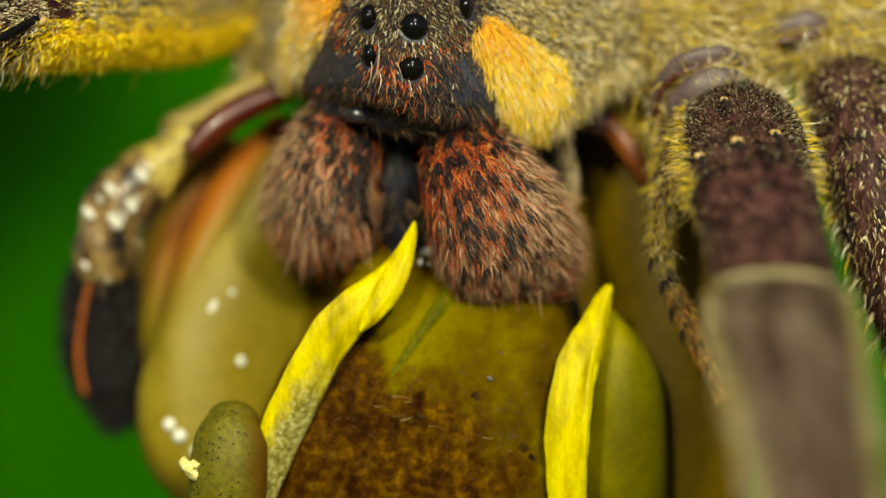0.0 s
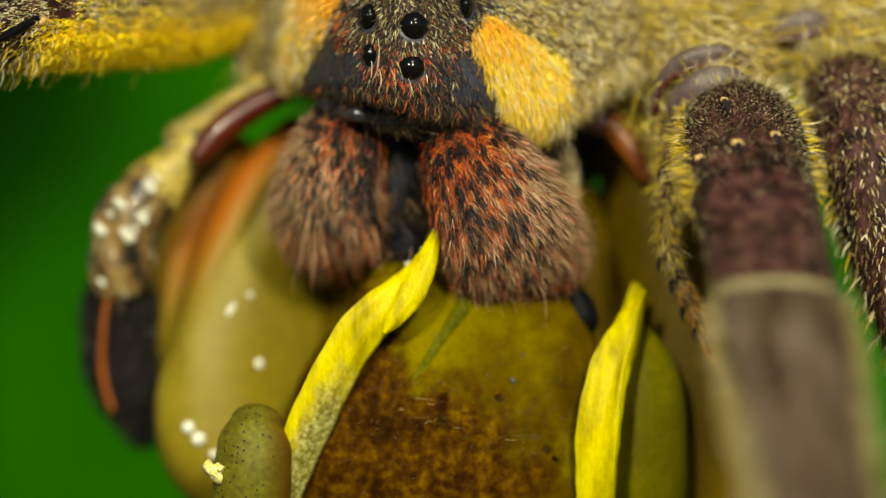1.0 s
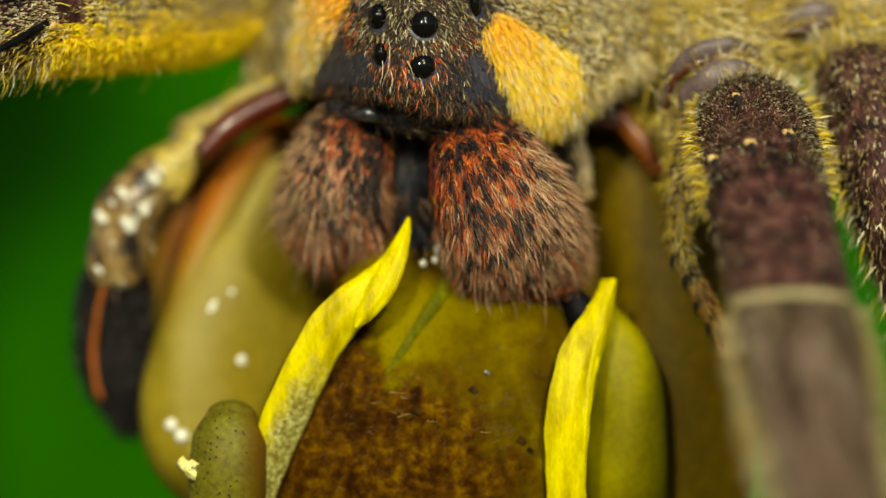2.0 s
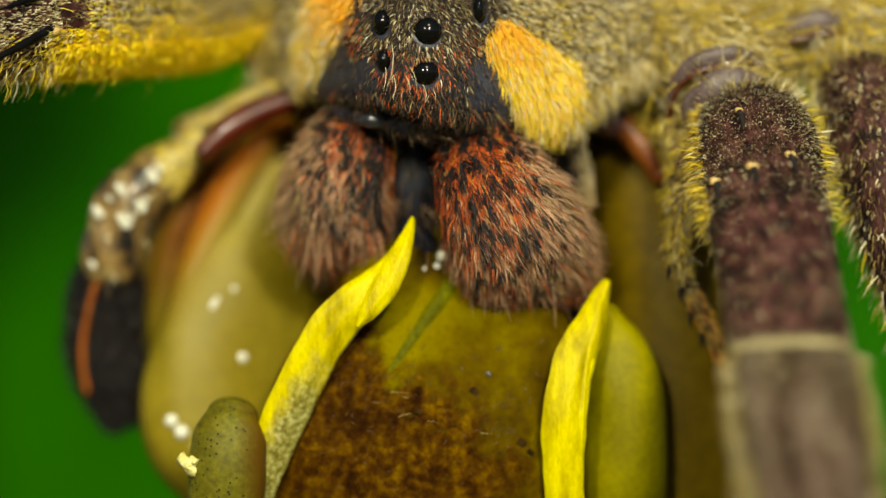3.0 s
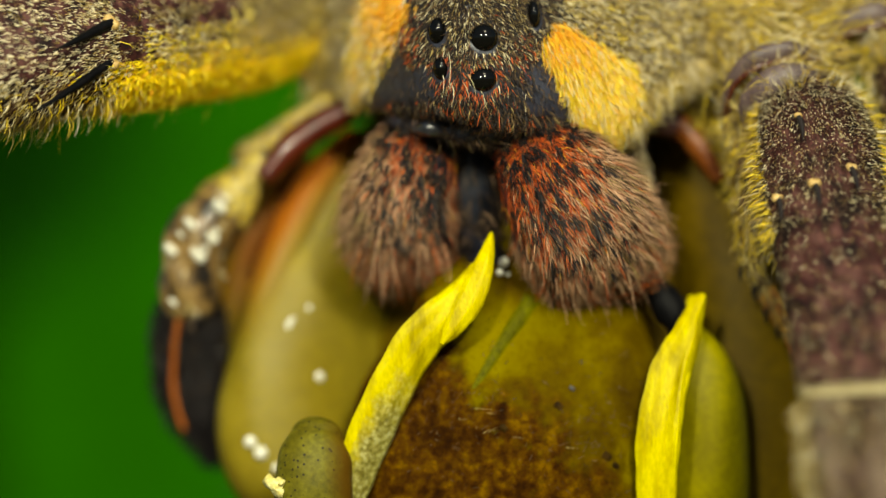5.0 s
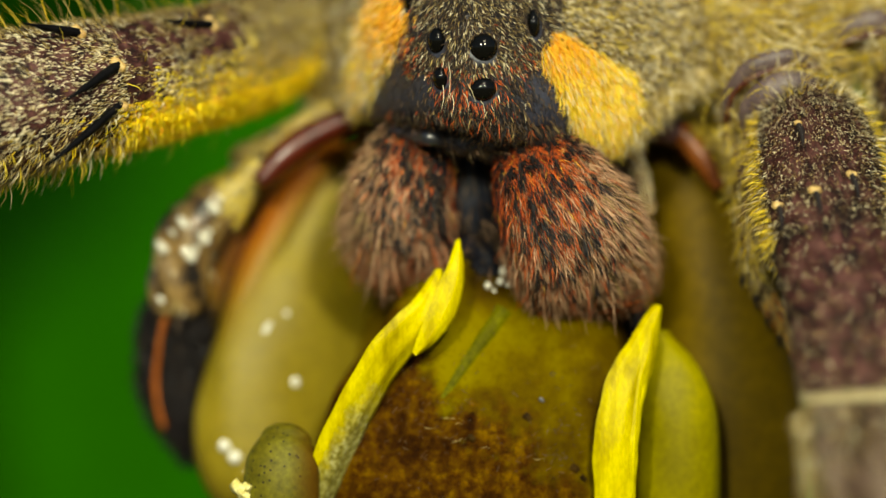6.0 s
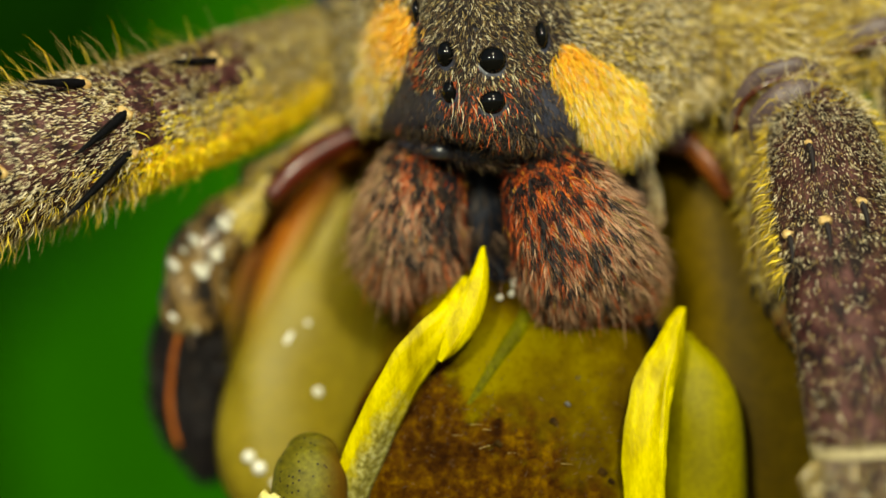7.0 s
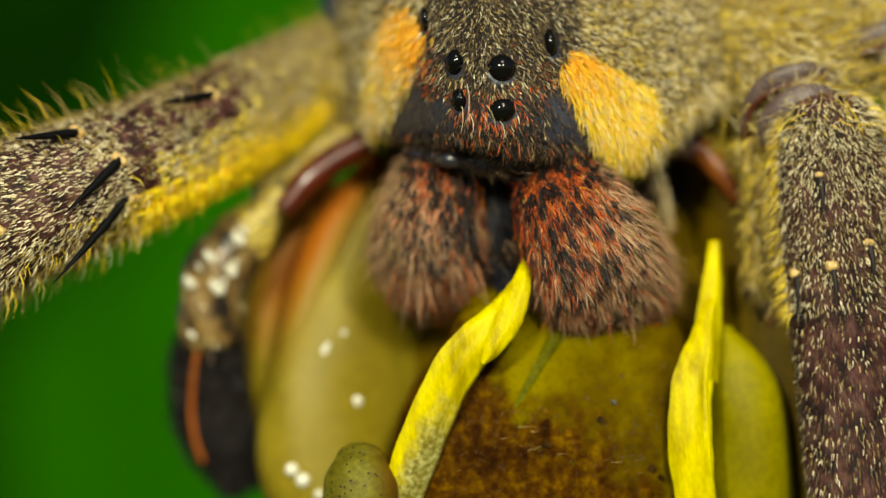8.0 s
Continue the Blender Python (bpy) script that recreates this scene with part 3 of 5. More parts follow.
def build_carapace(spider):
    nu, nv = 110, 80
    x = np.linspace(440, 1340, nu)
    v = np.linspace(0, 1, nv)
    xx = np.repeat(x[:, None], nv, 1)
    yy = -420 + (LOW(x)[:, None] + 420) * v[None] ** 0.8
    front = face_points(xx, yy)[0].reshape(-1, 3)
    back = front.copy()
    back[:, 1] = np.maximum(front[:, 1] + 60 * U, 720 * U)
    i, j = np.meshgrid(np.arange(nu - 1), np.arange(nv - 1), indexing="ij")
    q = np.stack((i * nv + j, i * nv + j + 1, i * nv + nv + j + 1, i * nv + nv + j), -1).reshape(-1, 4)[:, ::-1]
    m = nu * nv
    rim = [(a * nv + b, (a + 1) * nv + b, (a + 1) * nv + b + m, a * nv + b + m) for b in (0, nv - 1) for a in range(nu - 1)]
    rim += [(a * nv + b, a * nv + b + 1, a * nv + b + 1 + m, a * nv + b + m) for a in (0, nu - 1) for b in range(nv - 1)]
    carapace = part("carapace", (np.vstack((front, back)), np.vstack((q, q[:, ::-1] + m, rim)), np.zeros((0, 3), int)), M["cuticle"], spider, "dark brown head and carapace")
    rng = np.random.default_rng(3)
    n = 150000
    px, py = rng.uniform(470, 1320, n), rng.uniform(-200, 250, n)
    keep = (py < LOW(px) - 2)
    px, py = px[keep], py[keep]
    for ex, ey, ew, eh in EYES:
        keep = ((px - ex) / ew) ** 2 + ((py - ey) / eh) ** 2 > 1.04
        px, py = px[keep], py[keep]
    cheek_r = inside(px + rng.normal(0, 5, len(px)), py + rng.normal(0, 6, len(px)), [(846, 48), (862, 24), (892, 42), (984, 100), (1004, 158), (970, 246), (925, 246), (902, 205), (868, 120), (838, 62)])
    jx, jy = px + rng.normal(0, 7, len(px)), py + rng.normal(0, 9, len(px))
    cheek_l = inside(jx, jy, [(560, -62), (582, -70), (604, -34), (594, 2), (564, 56), (534, 102), (514, 136), (500, 134), (506, 76), (520, 4), (542, -40)])
    bare = inside(px, py, [(810, 95), (845, 70), (868, 120), (918, 230), (835, 212), (800, 170)]) | inside(px, py, [(512, 150), (532, 104), (564, 58), (584, 34), (602, 108), (590, 172), (510, 172)]) | inside(px, py, [(600, 90), (630, 80), (645, 150), (600, 155)])
    head = (px < 875) & (px > 600 - 0.42 * (py + 40)) & ~cheek_r & ~cheek_l & ~bare
    body = ~head & ~cheek_r & ~cheek_l & ~bare
    def coat(sel, length, width, lift, share, centre, spin=0.25):
        x, y = px[sel], py[sel]
        k = len(x)
        p, nrm = face_points(x, y)
        way = np.stack((x - centre[0], np.zeros(k), -(y - centre[1])), -1)
        way = unit(way) + rng.normal(0, spin, (k, 3))
        ix = pick(rng, k, **share) if isinstance(share, dict) else share(x, y, k)
        return strands(p, nrm, way, length * rng.uniform(0.6, 1.3, k), width * rng.uniform(0.7, 1.2, k), np.clip(rng.normal(lift, 0.1, k), 0.05, 0.9), 0.25, ix, rng)
    def fringe():
        k = 1500
        x = rng.uniform(560, 915, k)
        y = LOW(x) - rng.uniform(3, 26, k)
        p, nrm = face_points(x, y)
        way = np.stack(((x - 700) / 500, np.full(k, -0.2), np.full(k, -1.0)), -1) + rng.normal(0, 0.3, (k, 3))
        return strands(p, nrm, way, rng.uniform(22, 46, k) * np.where(x < 720, 0.55, 1), 2.0, 0.35, 0.3, pick(rng, k, brown=0.34, black=0.55, rust=0.07, tan=0.04), rng)
    def fluff():
        k = 2600
        x = rng.uniform(985, 1150, k)
        y = LOW(x) - rng.uniform(0, 34, k)
        p, nrm = face_points(x, y)
        way = np.stack((rng.normal(0.7, 0.35, k), np.full(k, -0.35), np.full(k, -0.8)), -1) + rng.normal(0, 0.25, (k, 3))
        return strands(p, nrm, way, rng.uniform(34, 72, k), 1.9, 0.35, 0.35, pick(rng, k, tan=0.5, pale=0.38, yellow=0.12), rng)
    def cheek_colour(x, y, k):
        orange = np.where(x > 700, np.clip(0.85 - (y - 20) / 190 - (x - 850) / 400, 0.12, 0.9), np.clip((x - 505) / 90 - y / 160, 0.05, 0.85))
        rest = np.where(x > 700, pick(rng, k, yellow=0.74, pale=0.24, tan=0.02), pick(rng, k, yellow=0.45, gold=0.1, pale=0.45))
        return np.where(rng.random(k) < orange, HK.index("gold"), rest)
    def head_colour(x, y, k):
        red = np.exp(-(((x - 690) / 60) ** 2 + ((y - 140) / 45) ** 2)) + 0.4 * np.exp(-(((x - 600) / 30) ** 2 + ((y - 50) / 60) ** 2)) + 0.35 * np.exp(-(((x - 800) / 40) ** 2 + ((y - 90) / 40) ** 2))
        for ex, ey, ew, eh in EYES[1::2][:2]:
            near = np.sqrt(((x - ex) / ew) ** 2 + ((y - ey) / eh) ** 2)
            red = red + 1.1 * np.exp(-((near - 1.1) / 0.26) ** 2)
        red = red + 1.2 * np.exp(-(((x - 596) / 16) ** 2 + ((y - 48) / 30) ** 2))
        r = rng.random(k)
        base = pick(rng, k, black=0.58, brown=0.25, tan=0.08, pale=0.09)
        low = pick(rng, k, black=0.70, brown=0.24, tan=0.04, pale=0.02)
        base = np.where(y > 95, low, base)
        return np.where(r < red * np.where(y > 150, 0.15, 0.26), HK.index("rust"), base)
    hair_part(carapace, stack(
        coat(head & ((py < 90) | (rng.random(len(px)) < 0.46)), 16, 1.8, 0.24, head_colour, (690, -320)),
        coat(body, 18, 2.3, 0.32, dict(tan=0.36, pale=0.22, yellow=0.07, brown=0.15, black=0.20), (640, -260)),
        coat(cheek_r, 40, 2.3, 0.25, cheek_colour, (880, -360), 0.14),
        coat(cheek_r, 30, 2.3, 0.3, cheek_colour, (880, -360), 0.18),
        coat(cheek_l, 30, 2.6, 0.25, cheek_colour, (600, -300), 0.14),
        coat(cheek_l, 24, 2.6, 0.3, cheek_colour, (600, -300), 0.16),
        coat(bare & (rng.random(len(px)) < 0.07), 16, 2.2, 0.25, dict(black=0.6, brown=0.4), (690, -320)),
        fringe(), fluff()), "short tan and dark brown hair with orange-yellow cheek tufts")
    for ex, ey, ew, eh in EYES:
        d = float(face_depth(np.array(float(ex)), np.array(float(ey))))
        ball = ellipsoid(ex, ey, d + 6, eh)
        ball[0][:, 0] = (ball[0][:, 0] - W(ex, ey, d)[0]) * ew / eh + W(ex, ey, d)[0]
        part("eye", ball, M["eye"], spider, "glossy black eye")
    # thin bristles before the lower eyes
    whiskers = []
    for x0, y0, x1, y1 in ((668, 60, 655, 160), (655, 100, 650, 158), (672, 128, 668, 168), (700, 110, 712, 160), (692, 125, 699, 165), (722, 140, 726, 176), (905, 225, 820, 212), (900, 226, 850, 208), (545, 15, 506, 22), (828, 42, 812, 28)):
        d = float(face_depth(np.array(float(x0)), np.array(float(y0))))
        whiskers.append(seta(W(x0, y0, d), W(x1, y1, d - 45), 0.55, 0.08))
    part("bristle", join(*whiskers), H["pale"], carapace, "thin pale bristles", kind="stuff")
    return carapace


FANGS = []


def build_chelicera(spider, rows, pivot, seed, count, spots, fang, dark_side):
    rng = np.random.default_rng(seed)
    tube = Tube(rows, n=56, ring=40, cap=(0.6, 0.32), lumps=0.008, seed=seed, square=0.78)
    geo = tube.geo()
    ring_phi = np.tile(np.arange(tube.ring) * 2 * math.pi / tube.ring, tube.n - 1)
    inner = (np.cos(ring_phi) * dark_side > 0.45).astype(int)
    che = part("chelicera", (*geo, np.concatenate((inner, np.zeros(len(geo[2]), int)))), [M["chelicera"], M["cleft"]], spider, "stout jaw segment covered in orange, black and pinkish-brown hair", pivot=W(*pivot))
    s, ph = rng.uniform(0.12, 0.93, count), rng.uniform(0.0 if dark_side < 0 else -0.25, 3.4, count)
    if dark_side:
        keep = ~((np.cos(ph) * dark_side > (0.76 if dark_side < 0 else 0.34)) & (rng.random(count) < 0.9))
        s, ph = s[keep], ph[keep]
    k = len(s)
    p, nrm, t = tube.at(s, ph)
    # rows of dark tufts, staggered
    lines = 15
    rows_of, cols_of = np.meshgrid(np.arange(lines), np.arange(spots // lines))
    sp = np.stack((0.15 + rows_of.ravel() * 0.044, 0.35 + (cols_of.ravel() + 0.5 * (rows_of.ravel() % 2)) * 2.5 / (spots // lines)), 1)
    sp = (sp + rng.normal(0, 1, sp.shape) * (0.014, 0.05))[rng.random(len(sp)) < 0.85]
    sp = sp[np.cos(sp[:, 1]) * dark_side < 0.7]
    f = np.clip(s + rng.normal(0, 0.1, k), 0, 1)
    top = pick(rng, k, rust=0.70, gold=0.03, black=0.17, brown=0.10)
    low = pick(rng, k, pink=0.78, rust=0.06, brown=0.14, black=0.02) if dark_side < 0 else pick(rng, k, pink=0.62, rust=0.15, brown=0.17, black=0.06)
    end = pick(rng, k, rust=0.45 if dark_side < 0 else 0.8, pink=0.3, brown=0.25)
    outer = np.clip(nrm[:, 0] * np.sign(rows[2][0] - 710) * 1.7 - 0.15, 0, 1)
    ix = np.where((f < (0.5 if dark_side < 0 else 0.38)) & (rng.random(k) > outer), top, np.where(f < 0.86, low, end))
    ix = np.where((rng.random(k) < outer * (0.5 if dark_side < 0 else 0.8)) & (f < 0.86), pick(rng, k, brown=0.26, tan=0.22, pink=0.52), ix)
    ix = np.where((s < 0.17) & (rng.random(k) < 0.6), pick(rng, k, tan=0.45, pink=0.25, brown=0.3), ix)
    cell = (np.floor((s + 0.02 * np.sin(ph * 9)) / 0.05) * 97 + np.floor(ph / 0.09 + np.floor(s / 0.05) * 0.5) * 13).astype(int) % 997
    lean_of, tone_of = rng.normal(0, 0.12, 997), rng.random(997)
    swap = rng.random(k) < 0.7
    ix = np.where(swap & (f >= 0.42) & (tone_of[cell] < 0.12), HK.index("brown"), ix)
    edge = np.abs(np.cos(ph)) ** 2
    fan = unit(tube.a[28]) * (np.cos(ph) * np.where(np.cos(ph) * dark_side > 0, 0.2, 1.0))[:, None]
    way = t + np.cross(nrm, t) * (lean_of[cell][:, None] + rng.normal(0, 0.1, (k, 1))) + nrm * 0.05 + 0.28 * fan
    length = np.minimum(15 + 42 * s, 48) * rng.uniform(0.65, 1.3, k) * (1 + 0.75 * edge * (outer > 0.2))
    hairs = [strands(p, nrm, way, length, np.where(f > 0.5, 1.9, 1.8) * rng.uniform(0.7, 1.2, k), np.clip(rng.normal(0.17, 0.05, k) + 0.06 * edge * (outer > 0.2), 0.05, 0.8), 0.2, ix, rng)]
    each = 26
    big = np.repeat(rng.uniform(0.6, 1.15, len(sp)), each)
    ts = np.repeat(sp[:, 0], each) + rng.normal(0, 0.0075, len(sp) * each) * big
    tp = np.repeat(sp[:, 1], each) + rng.normal(0, 0.021, len(sp) * each) * big
    p, nrm, t = tube.at(ts, tp)
    way = t + np.cross(nrm, t) * np.repeat(rng.normal(0, 0.12, len(sp)), each)[:, None]
    hairs.append(strands(p + nrm * 7 * U, nrm, way, 29 * big * (0.8 + 0.6 * ts) * rng.uniform(0.8, 1.2, len(ts)), 3.0, 0.2, 0.25, pick(rng, len(ts), black=0.92, brown=0.08), rng))
    hairs.append(fur(tube, rng, 320, dict(pink=0.7, rust=0.3), 100, 1.7, 0.15, s=(0.6, 0.95), phi=(0.6, 2.5), sag=0.3))
    hair_part(che, stack(*hairs), "coarse downward-lying hair, orange above and pinkish brown below, with black tufts")
    if fang:
        FANGS.append(part("fang", Tube(fang, n=24, ring=16, cap=(0.3, 1.2)).geo(), M["fang"], che, "shiny black curved fang"))
    return che


def build_leg_left(spider):
    """The foreleg that reaches out level, yellow-fringed below."""
    rng = np.random.default_rng(11)
    tube = Tube([(540, -15, 560, 46, 56), (450, -6, 440, 68, 70), (330, 13, 290, 92, 88), (180, 23, 135, 104, 100), (40, 28, 25, 112, 108), (-120, 44, -55, 128, 116), (-300, 72, -95, 132, 115), (-520, 122, -110, 116, 105)], n=80, ring=36, cap=(0.5, 0.5), lumps=0.006, seed=2)
    geo = tube.geo()
    mid = geo[0][geo[1]].mean(1)
    k = np.clip(np.searchsorted(-tube.c[:, 0], -mid[:, 0]), 0, tube.n - 1)
    below = (mid[:, 2] - tube.c[k, 2]) / tube.w[k, 0]
    tone = np.concatenate(((below < -0.1) & (mid[:, 0] > W(190, 0, 150)[0] + rng.normal(0, 12 * U, len(mid))) & (mid[:, 0] < W(400, 0, 380)[0]), np.zeros(len(geo[2]), bool)))
    near_body = np.concatenate((mid[:, 0] > W(330, 0, 290)[0] + rng.normal(0, 40 * U, len(mid)), np.zeros(len(geo[2]), bool)))
    tone = np.where(tone, 1, np.where(near_body, 2, 0))
    leg = part("foreleg", (*geo, tone), [M["leg"], M["yellow_skin"], M["palp"]], spider, "raised brown foreleg, bright yellow hair along its underside", pivot=W(510, 0, 510))
    under = dict(straw=0.9, gold=0.1)
    # phi 0 / pi are the upper and lower edges
    up = tube.a[30, 2] > 0
    lo_edge, hi_edge = (math.pi, 0.0) if up else (0.0, math.pi)
    band = (lo_edge - 0.35, lo_edge + 1.2) if not up else (lo_edge - 1.2, lo_edge + 0.35)
    upper = (0.0, lo_edge - 0.95) if lo_edge > 1 else (lo_edge + 0.95, math.pi)
    hang = (lo_edge - 0.25, lo_edge + 0.95) if not up else (lo_edge - 0.95, lo_edge + 0.25)
    hairs = [fur(tube, rng, 6500, under, 26, 3.0, 0.55, s=(0.2, 0.55), phi=hang, sag=0.5),
             fur(tube, rng, 3600, dict(brown=0.3, black=0.7), 18, 2.4, 0.25, s=(0.52, 0.98), phi=(0, math.pi)),
             fur(tube, rng, 5000, dict(pale=0.9, tan=0.1), 17, 2.7, 0.22, s=(0.55, 0.98), phi=upper, sag=0.04),
             fur(tube, rng, 2500, dict(tan=0.7, brown=0.3), 22, 2.4, 0.45, phi=(hi_edge - 0.5, hi_edge + 0.5)),
             fur(tube, rng, 21000, under, 16, 4.6, 0.07, s=(0.2, 0.53), phi=band, sag=0.1),
             fur(tube, rng, 1500, under, 20, 3.0, 0.15, s=(0.51, 0.57), phi=band),
             fur(tube, rng, 260, under, 22, 2.4, 0.25, s=(0.55, 0.62), phi=band),
             fur(tube, rng, 9000, dict(straw=0.3, tan=0.4, pale=0.3), 20, 3.2, 0.15, s=(0.18, 0.52), phi=(band[0] + 0.3, band[1] + 0.5) if not up else (band[0] - 0.5, band[1] - 0.3)),
             fur(tube, rng, 900, under, 34, 2.2, 0.5, s=(0.24, 0.56), phi=band),
             fur(tube, rng, 15000, dict(tan=0.58, pale=0.28, black=0.08, brown=0.06), 20, 2.6, 0.2, s=(0.05, 0.36), phi=upper, gaps=60),
             fur(tube, rng, 8000, dict(tan=0.56, pale=0.24, brown=0.14, black=0.06), 17, 2.2, 0.22, s=(0.30, 0.47), phi=upper, gaps=130),
             fur(tube, rng, 5200, dict(tan=0.46, pale=0.36, brown=0.1, black=0.08), 16, 2.2, 0.22, s=(0.44, 0.6), phi=upper, gaps=110),
             fur(tube, rng, 90, dict(yellow=0.5, tan=0.5), 84, 1.9, 0.7, s=(0.35, 0.9), phi=(hi_edge - 0.5, hi_edge + 0.5)),
             fur(tube, rng, 420, dict(tan=0.4, yellow=0.4, pale=0.2), 46, 2.2, 0.8, s=(0.5, 0.97), phi=hang, sag=0.5),
             fur(tube, rng, 2600, dict(tan=0.4, yellow=0.1, pale=0.5), 25, 2.2, 0.45, s=(0.54, 0.97), phi=band),
             fur(tube, rng, 240, dict(yellow=0.6, tan=0.4), 64, 1.9, 0.75, phi=(-0.5, 3.6))]
    hair_part(leg, stack(*hairs), "dense speckled brown hair, yellow fringe below")
    part("joint_plate", Tube([(402, -34, 330, 13, 15), (384, 8, 290, 17, 18), (390, 52, 310, 9, 11)], n=24, ring=16, cap=(0.6, 0.6)).geo(), M["membrane"], leg, "smooth reddish-brown joint plate")
    for x0, y0, x1, y1, lift in ((32, 2, -62, 58, 120), (32, 70, -100, 168, 150), (-2, -62, -90, -87, 100), (-150, 60, -270, 130, 110), (-160, -20, -280, 20, 110), (190, -55, 110, -70, 80)):
        k = int(np.argmin(np.abs(tube.c[:, 0] - W(x0, 0, 50)[0])))
        c, w = tube.c[k], tube.w[k]
        rise = (W(x0, y0, 50) - c)[2] / w[0]
        p = c + np.array((0, 0, rise * w[0])) + tube.b[k] * w[1] * math.sqrt(max(0.05, 1 - rise ** 2))
        q = p + (W(x1, y1, 0) - W(x0, y0, 0)) - np.array((0, lift * U, 0))
        part("spine", seta(p, q, 9, 0.01), M["fang"], leg, "long black spine")
        e = Tube([(-4, -4, 0, 11, 7), (10, 7, 0, 9, 7)], n=6, ring=14, lumps=0.06, seed=int(abs(x0))).geo()
        part("spine_socket", (e[0] - e[0].mean(0) + p, e[1], e[2]), M["socket"], leg, "pale orange spine socket")
    return leg


def build_leg_right(spider):
    """The near foreleg: patella and tibia, hanging from the knee."""
    rng = np.random.default_rng(17)
    x0, y0, d0 = 1302, 215, 40
    tube = Tube([(x0, y0 - 40, d0, 80, 64), (x0 + 2, y0 + 40, d0, 102, 76), (x0 + 4, y0 + 180, d0, 106, 72), (x0 + 6, y0 + 400, d0, 99, 56), (x0 + 8, y0 + 628, d0, 97, 43)], n=70, ring=40, cap=(0.6, 0.1), lumps=0.006, seed=5)
    shin = Tube([(x0 + 8, y0 + 662, d0, 94, 42), (x0 + 8, y0 + 800, d0, 96, 50), (x0 + 8, y0 + 1050, d0, 86, 54), (x0 + 10, y0 + 1350, d0, 74, 54), (x0 + 12, y0 + 1700, d0, 62, 54)], n=60, ring=36, cap=(0.1, 0.6), lumps=0.006, seed=6)
    band = Tube([(x0 + 8, y0 + 634, d0, 98, 44), (x0 + 8, y0 + 656, d0, 99, 45)], n=8, ring=40, cap=(0.08, 0.08))

    def slanted(geo):
        """The joint runs further down the leg on its back."""
        v = geo[0].copy()
        near = np.exp(-((Z0 / U + (441 - y0 - 645) * (1 + d0 / FAR) - v[:, 2] / U) / 260) ** 2)
        v[:, 2] += 0.8 * near * np.minimum(v[:, 1] - d0 * U, 0)
        return (v, *geo[1:])
    leg = part("lower_leg", slanted(tube.geo()), M["leg"], spider, "thick brown hairy leg hanging from the knee", pivot=W(x0, y0, d0))
    part("shin", slanted(shin.geo()), M["shin"], leg)
    part("joint_band", slanted(band.geo()), M["band"], leg, "pale joint ring")
    hairs = [fur(tube, rng, 3000, dict(pale=0.36, tan=0.05, brown=0.17, black=0.42), 14, 1.9, 0.42, s=(0.03, 0.27), phi=(-0.5, 3.7)),
             fur(tube, rng, 2400, dict(pale=0.36, tan=0.06, brown=0.2, black=0.38), 13, 1.9, 0.4, s=(0.18, 0.42), phi=(-0.5, 3.7)),
             fur(tube, rng, 7500, dict(pale=0.30, tan=0.10, brown=0.32, black=0.28), 13, 1.8, 0.4, s=(0.24, 0.62), phi=(-0.5, 3.7)),
             fur(tube, rng, 7000, dict(pale=0.12, tan=0.10, brown=0.36, black=0.42), 13, 1.9, 0.3, s=(0.45, 0.97), phi=(-0.5, 3.7)),
             fur(tube, rng, 800, dict(yellow=0.45, tan=0.4, pale=0.15), 36, 2.6, 0.6, s=(0.02, 0.6), phi=(-0.9, 0.35)),
             fur(tube, rng, 2600, dict(yellow=0.5, tan=0.42, pale=0.08), 32, 2.2, 0.5, s=(0.02, 0.62), phi=(2.75, 4.1)),
             fur(shin, rng, 8000, dict(pale=0.10, tan=0.14, brown=0.44, black=0.32), 20, 2.6, 0.3, s=(0.03, 0.9), phi=(-0.5, 3.7)),
             fur(shin, rng, 1500, dict(tan=0.7, pale=0.3), 36, 2.6, 0.6, s=(0.03, 0.9), phi=(-0.7, 0.4)),
             fur(shin, rng, 1500, dict(tan=0.7, pale=0.3), 36, 2.6, 0.6, s=(0.03, 0.9), phi=(2.7, 3.8)),
             fur(tube, rng, 500, dict(pale=0.6, yellow=0.25, tan=0.15), 30, 2.4, 0.75, s=(0.02, 0.2), phi=(-0.3, 3.4), sag=0.05),
             fur(tube, rng, 380, dict(yellow=0.15, tan=0.55, brown=0.3), 58, 1.8, 0.55, s=(0.08, 0.6), phi=(2.9, 4.2)),
             fur(tube, rng, 12, dict(yellow=0.7, tan=0.3), 110, 2.4, 0.8, s=(0.02, 0.1), phi=(0.3, 2.8))]
    hair_part(leg, slanted(stack(*hairs)), "short pale and brown hair, yellow at the edges")
    for s0, ph, r in ((0.355, 1.88, 5), (0.56, 2.5, 9), (0.555, 1.8, 10), (0.52, 1.15, 7)):
        p, nrm, t = (q[0] for q in tube.at(np.array([s0]), np.array([ph])))
        part("spine", seta(p, p + unit(t + nrm * 0.12) * 70 * U, 6, 0.04), H["black"], leg, "short black spine")
        e = Tube([(-0.6 * r, 0, 0, r, 6), (0.6 * r, 0.2 * r, 0, 0.8 * r, 6)], n=6, ring=12, lumps=0.12, seed=int(100 * ph)).geo()
        part("spine_socket", (e[0] - e[0].mean(0) + p + nrm * U, e[1], e[2]), M["socket"], leg, "pale spine socket")
    return leg


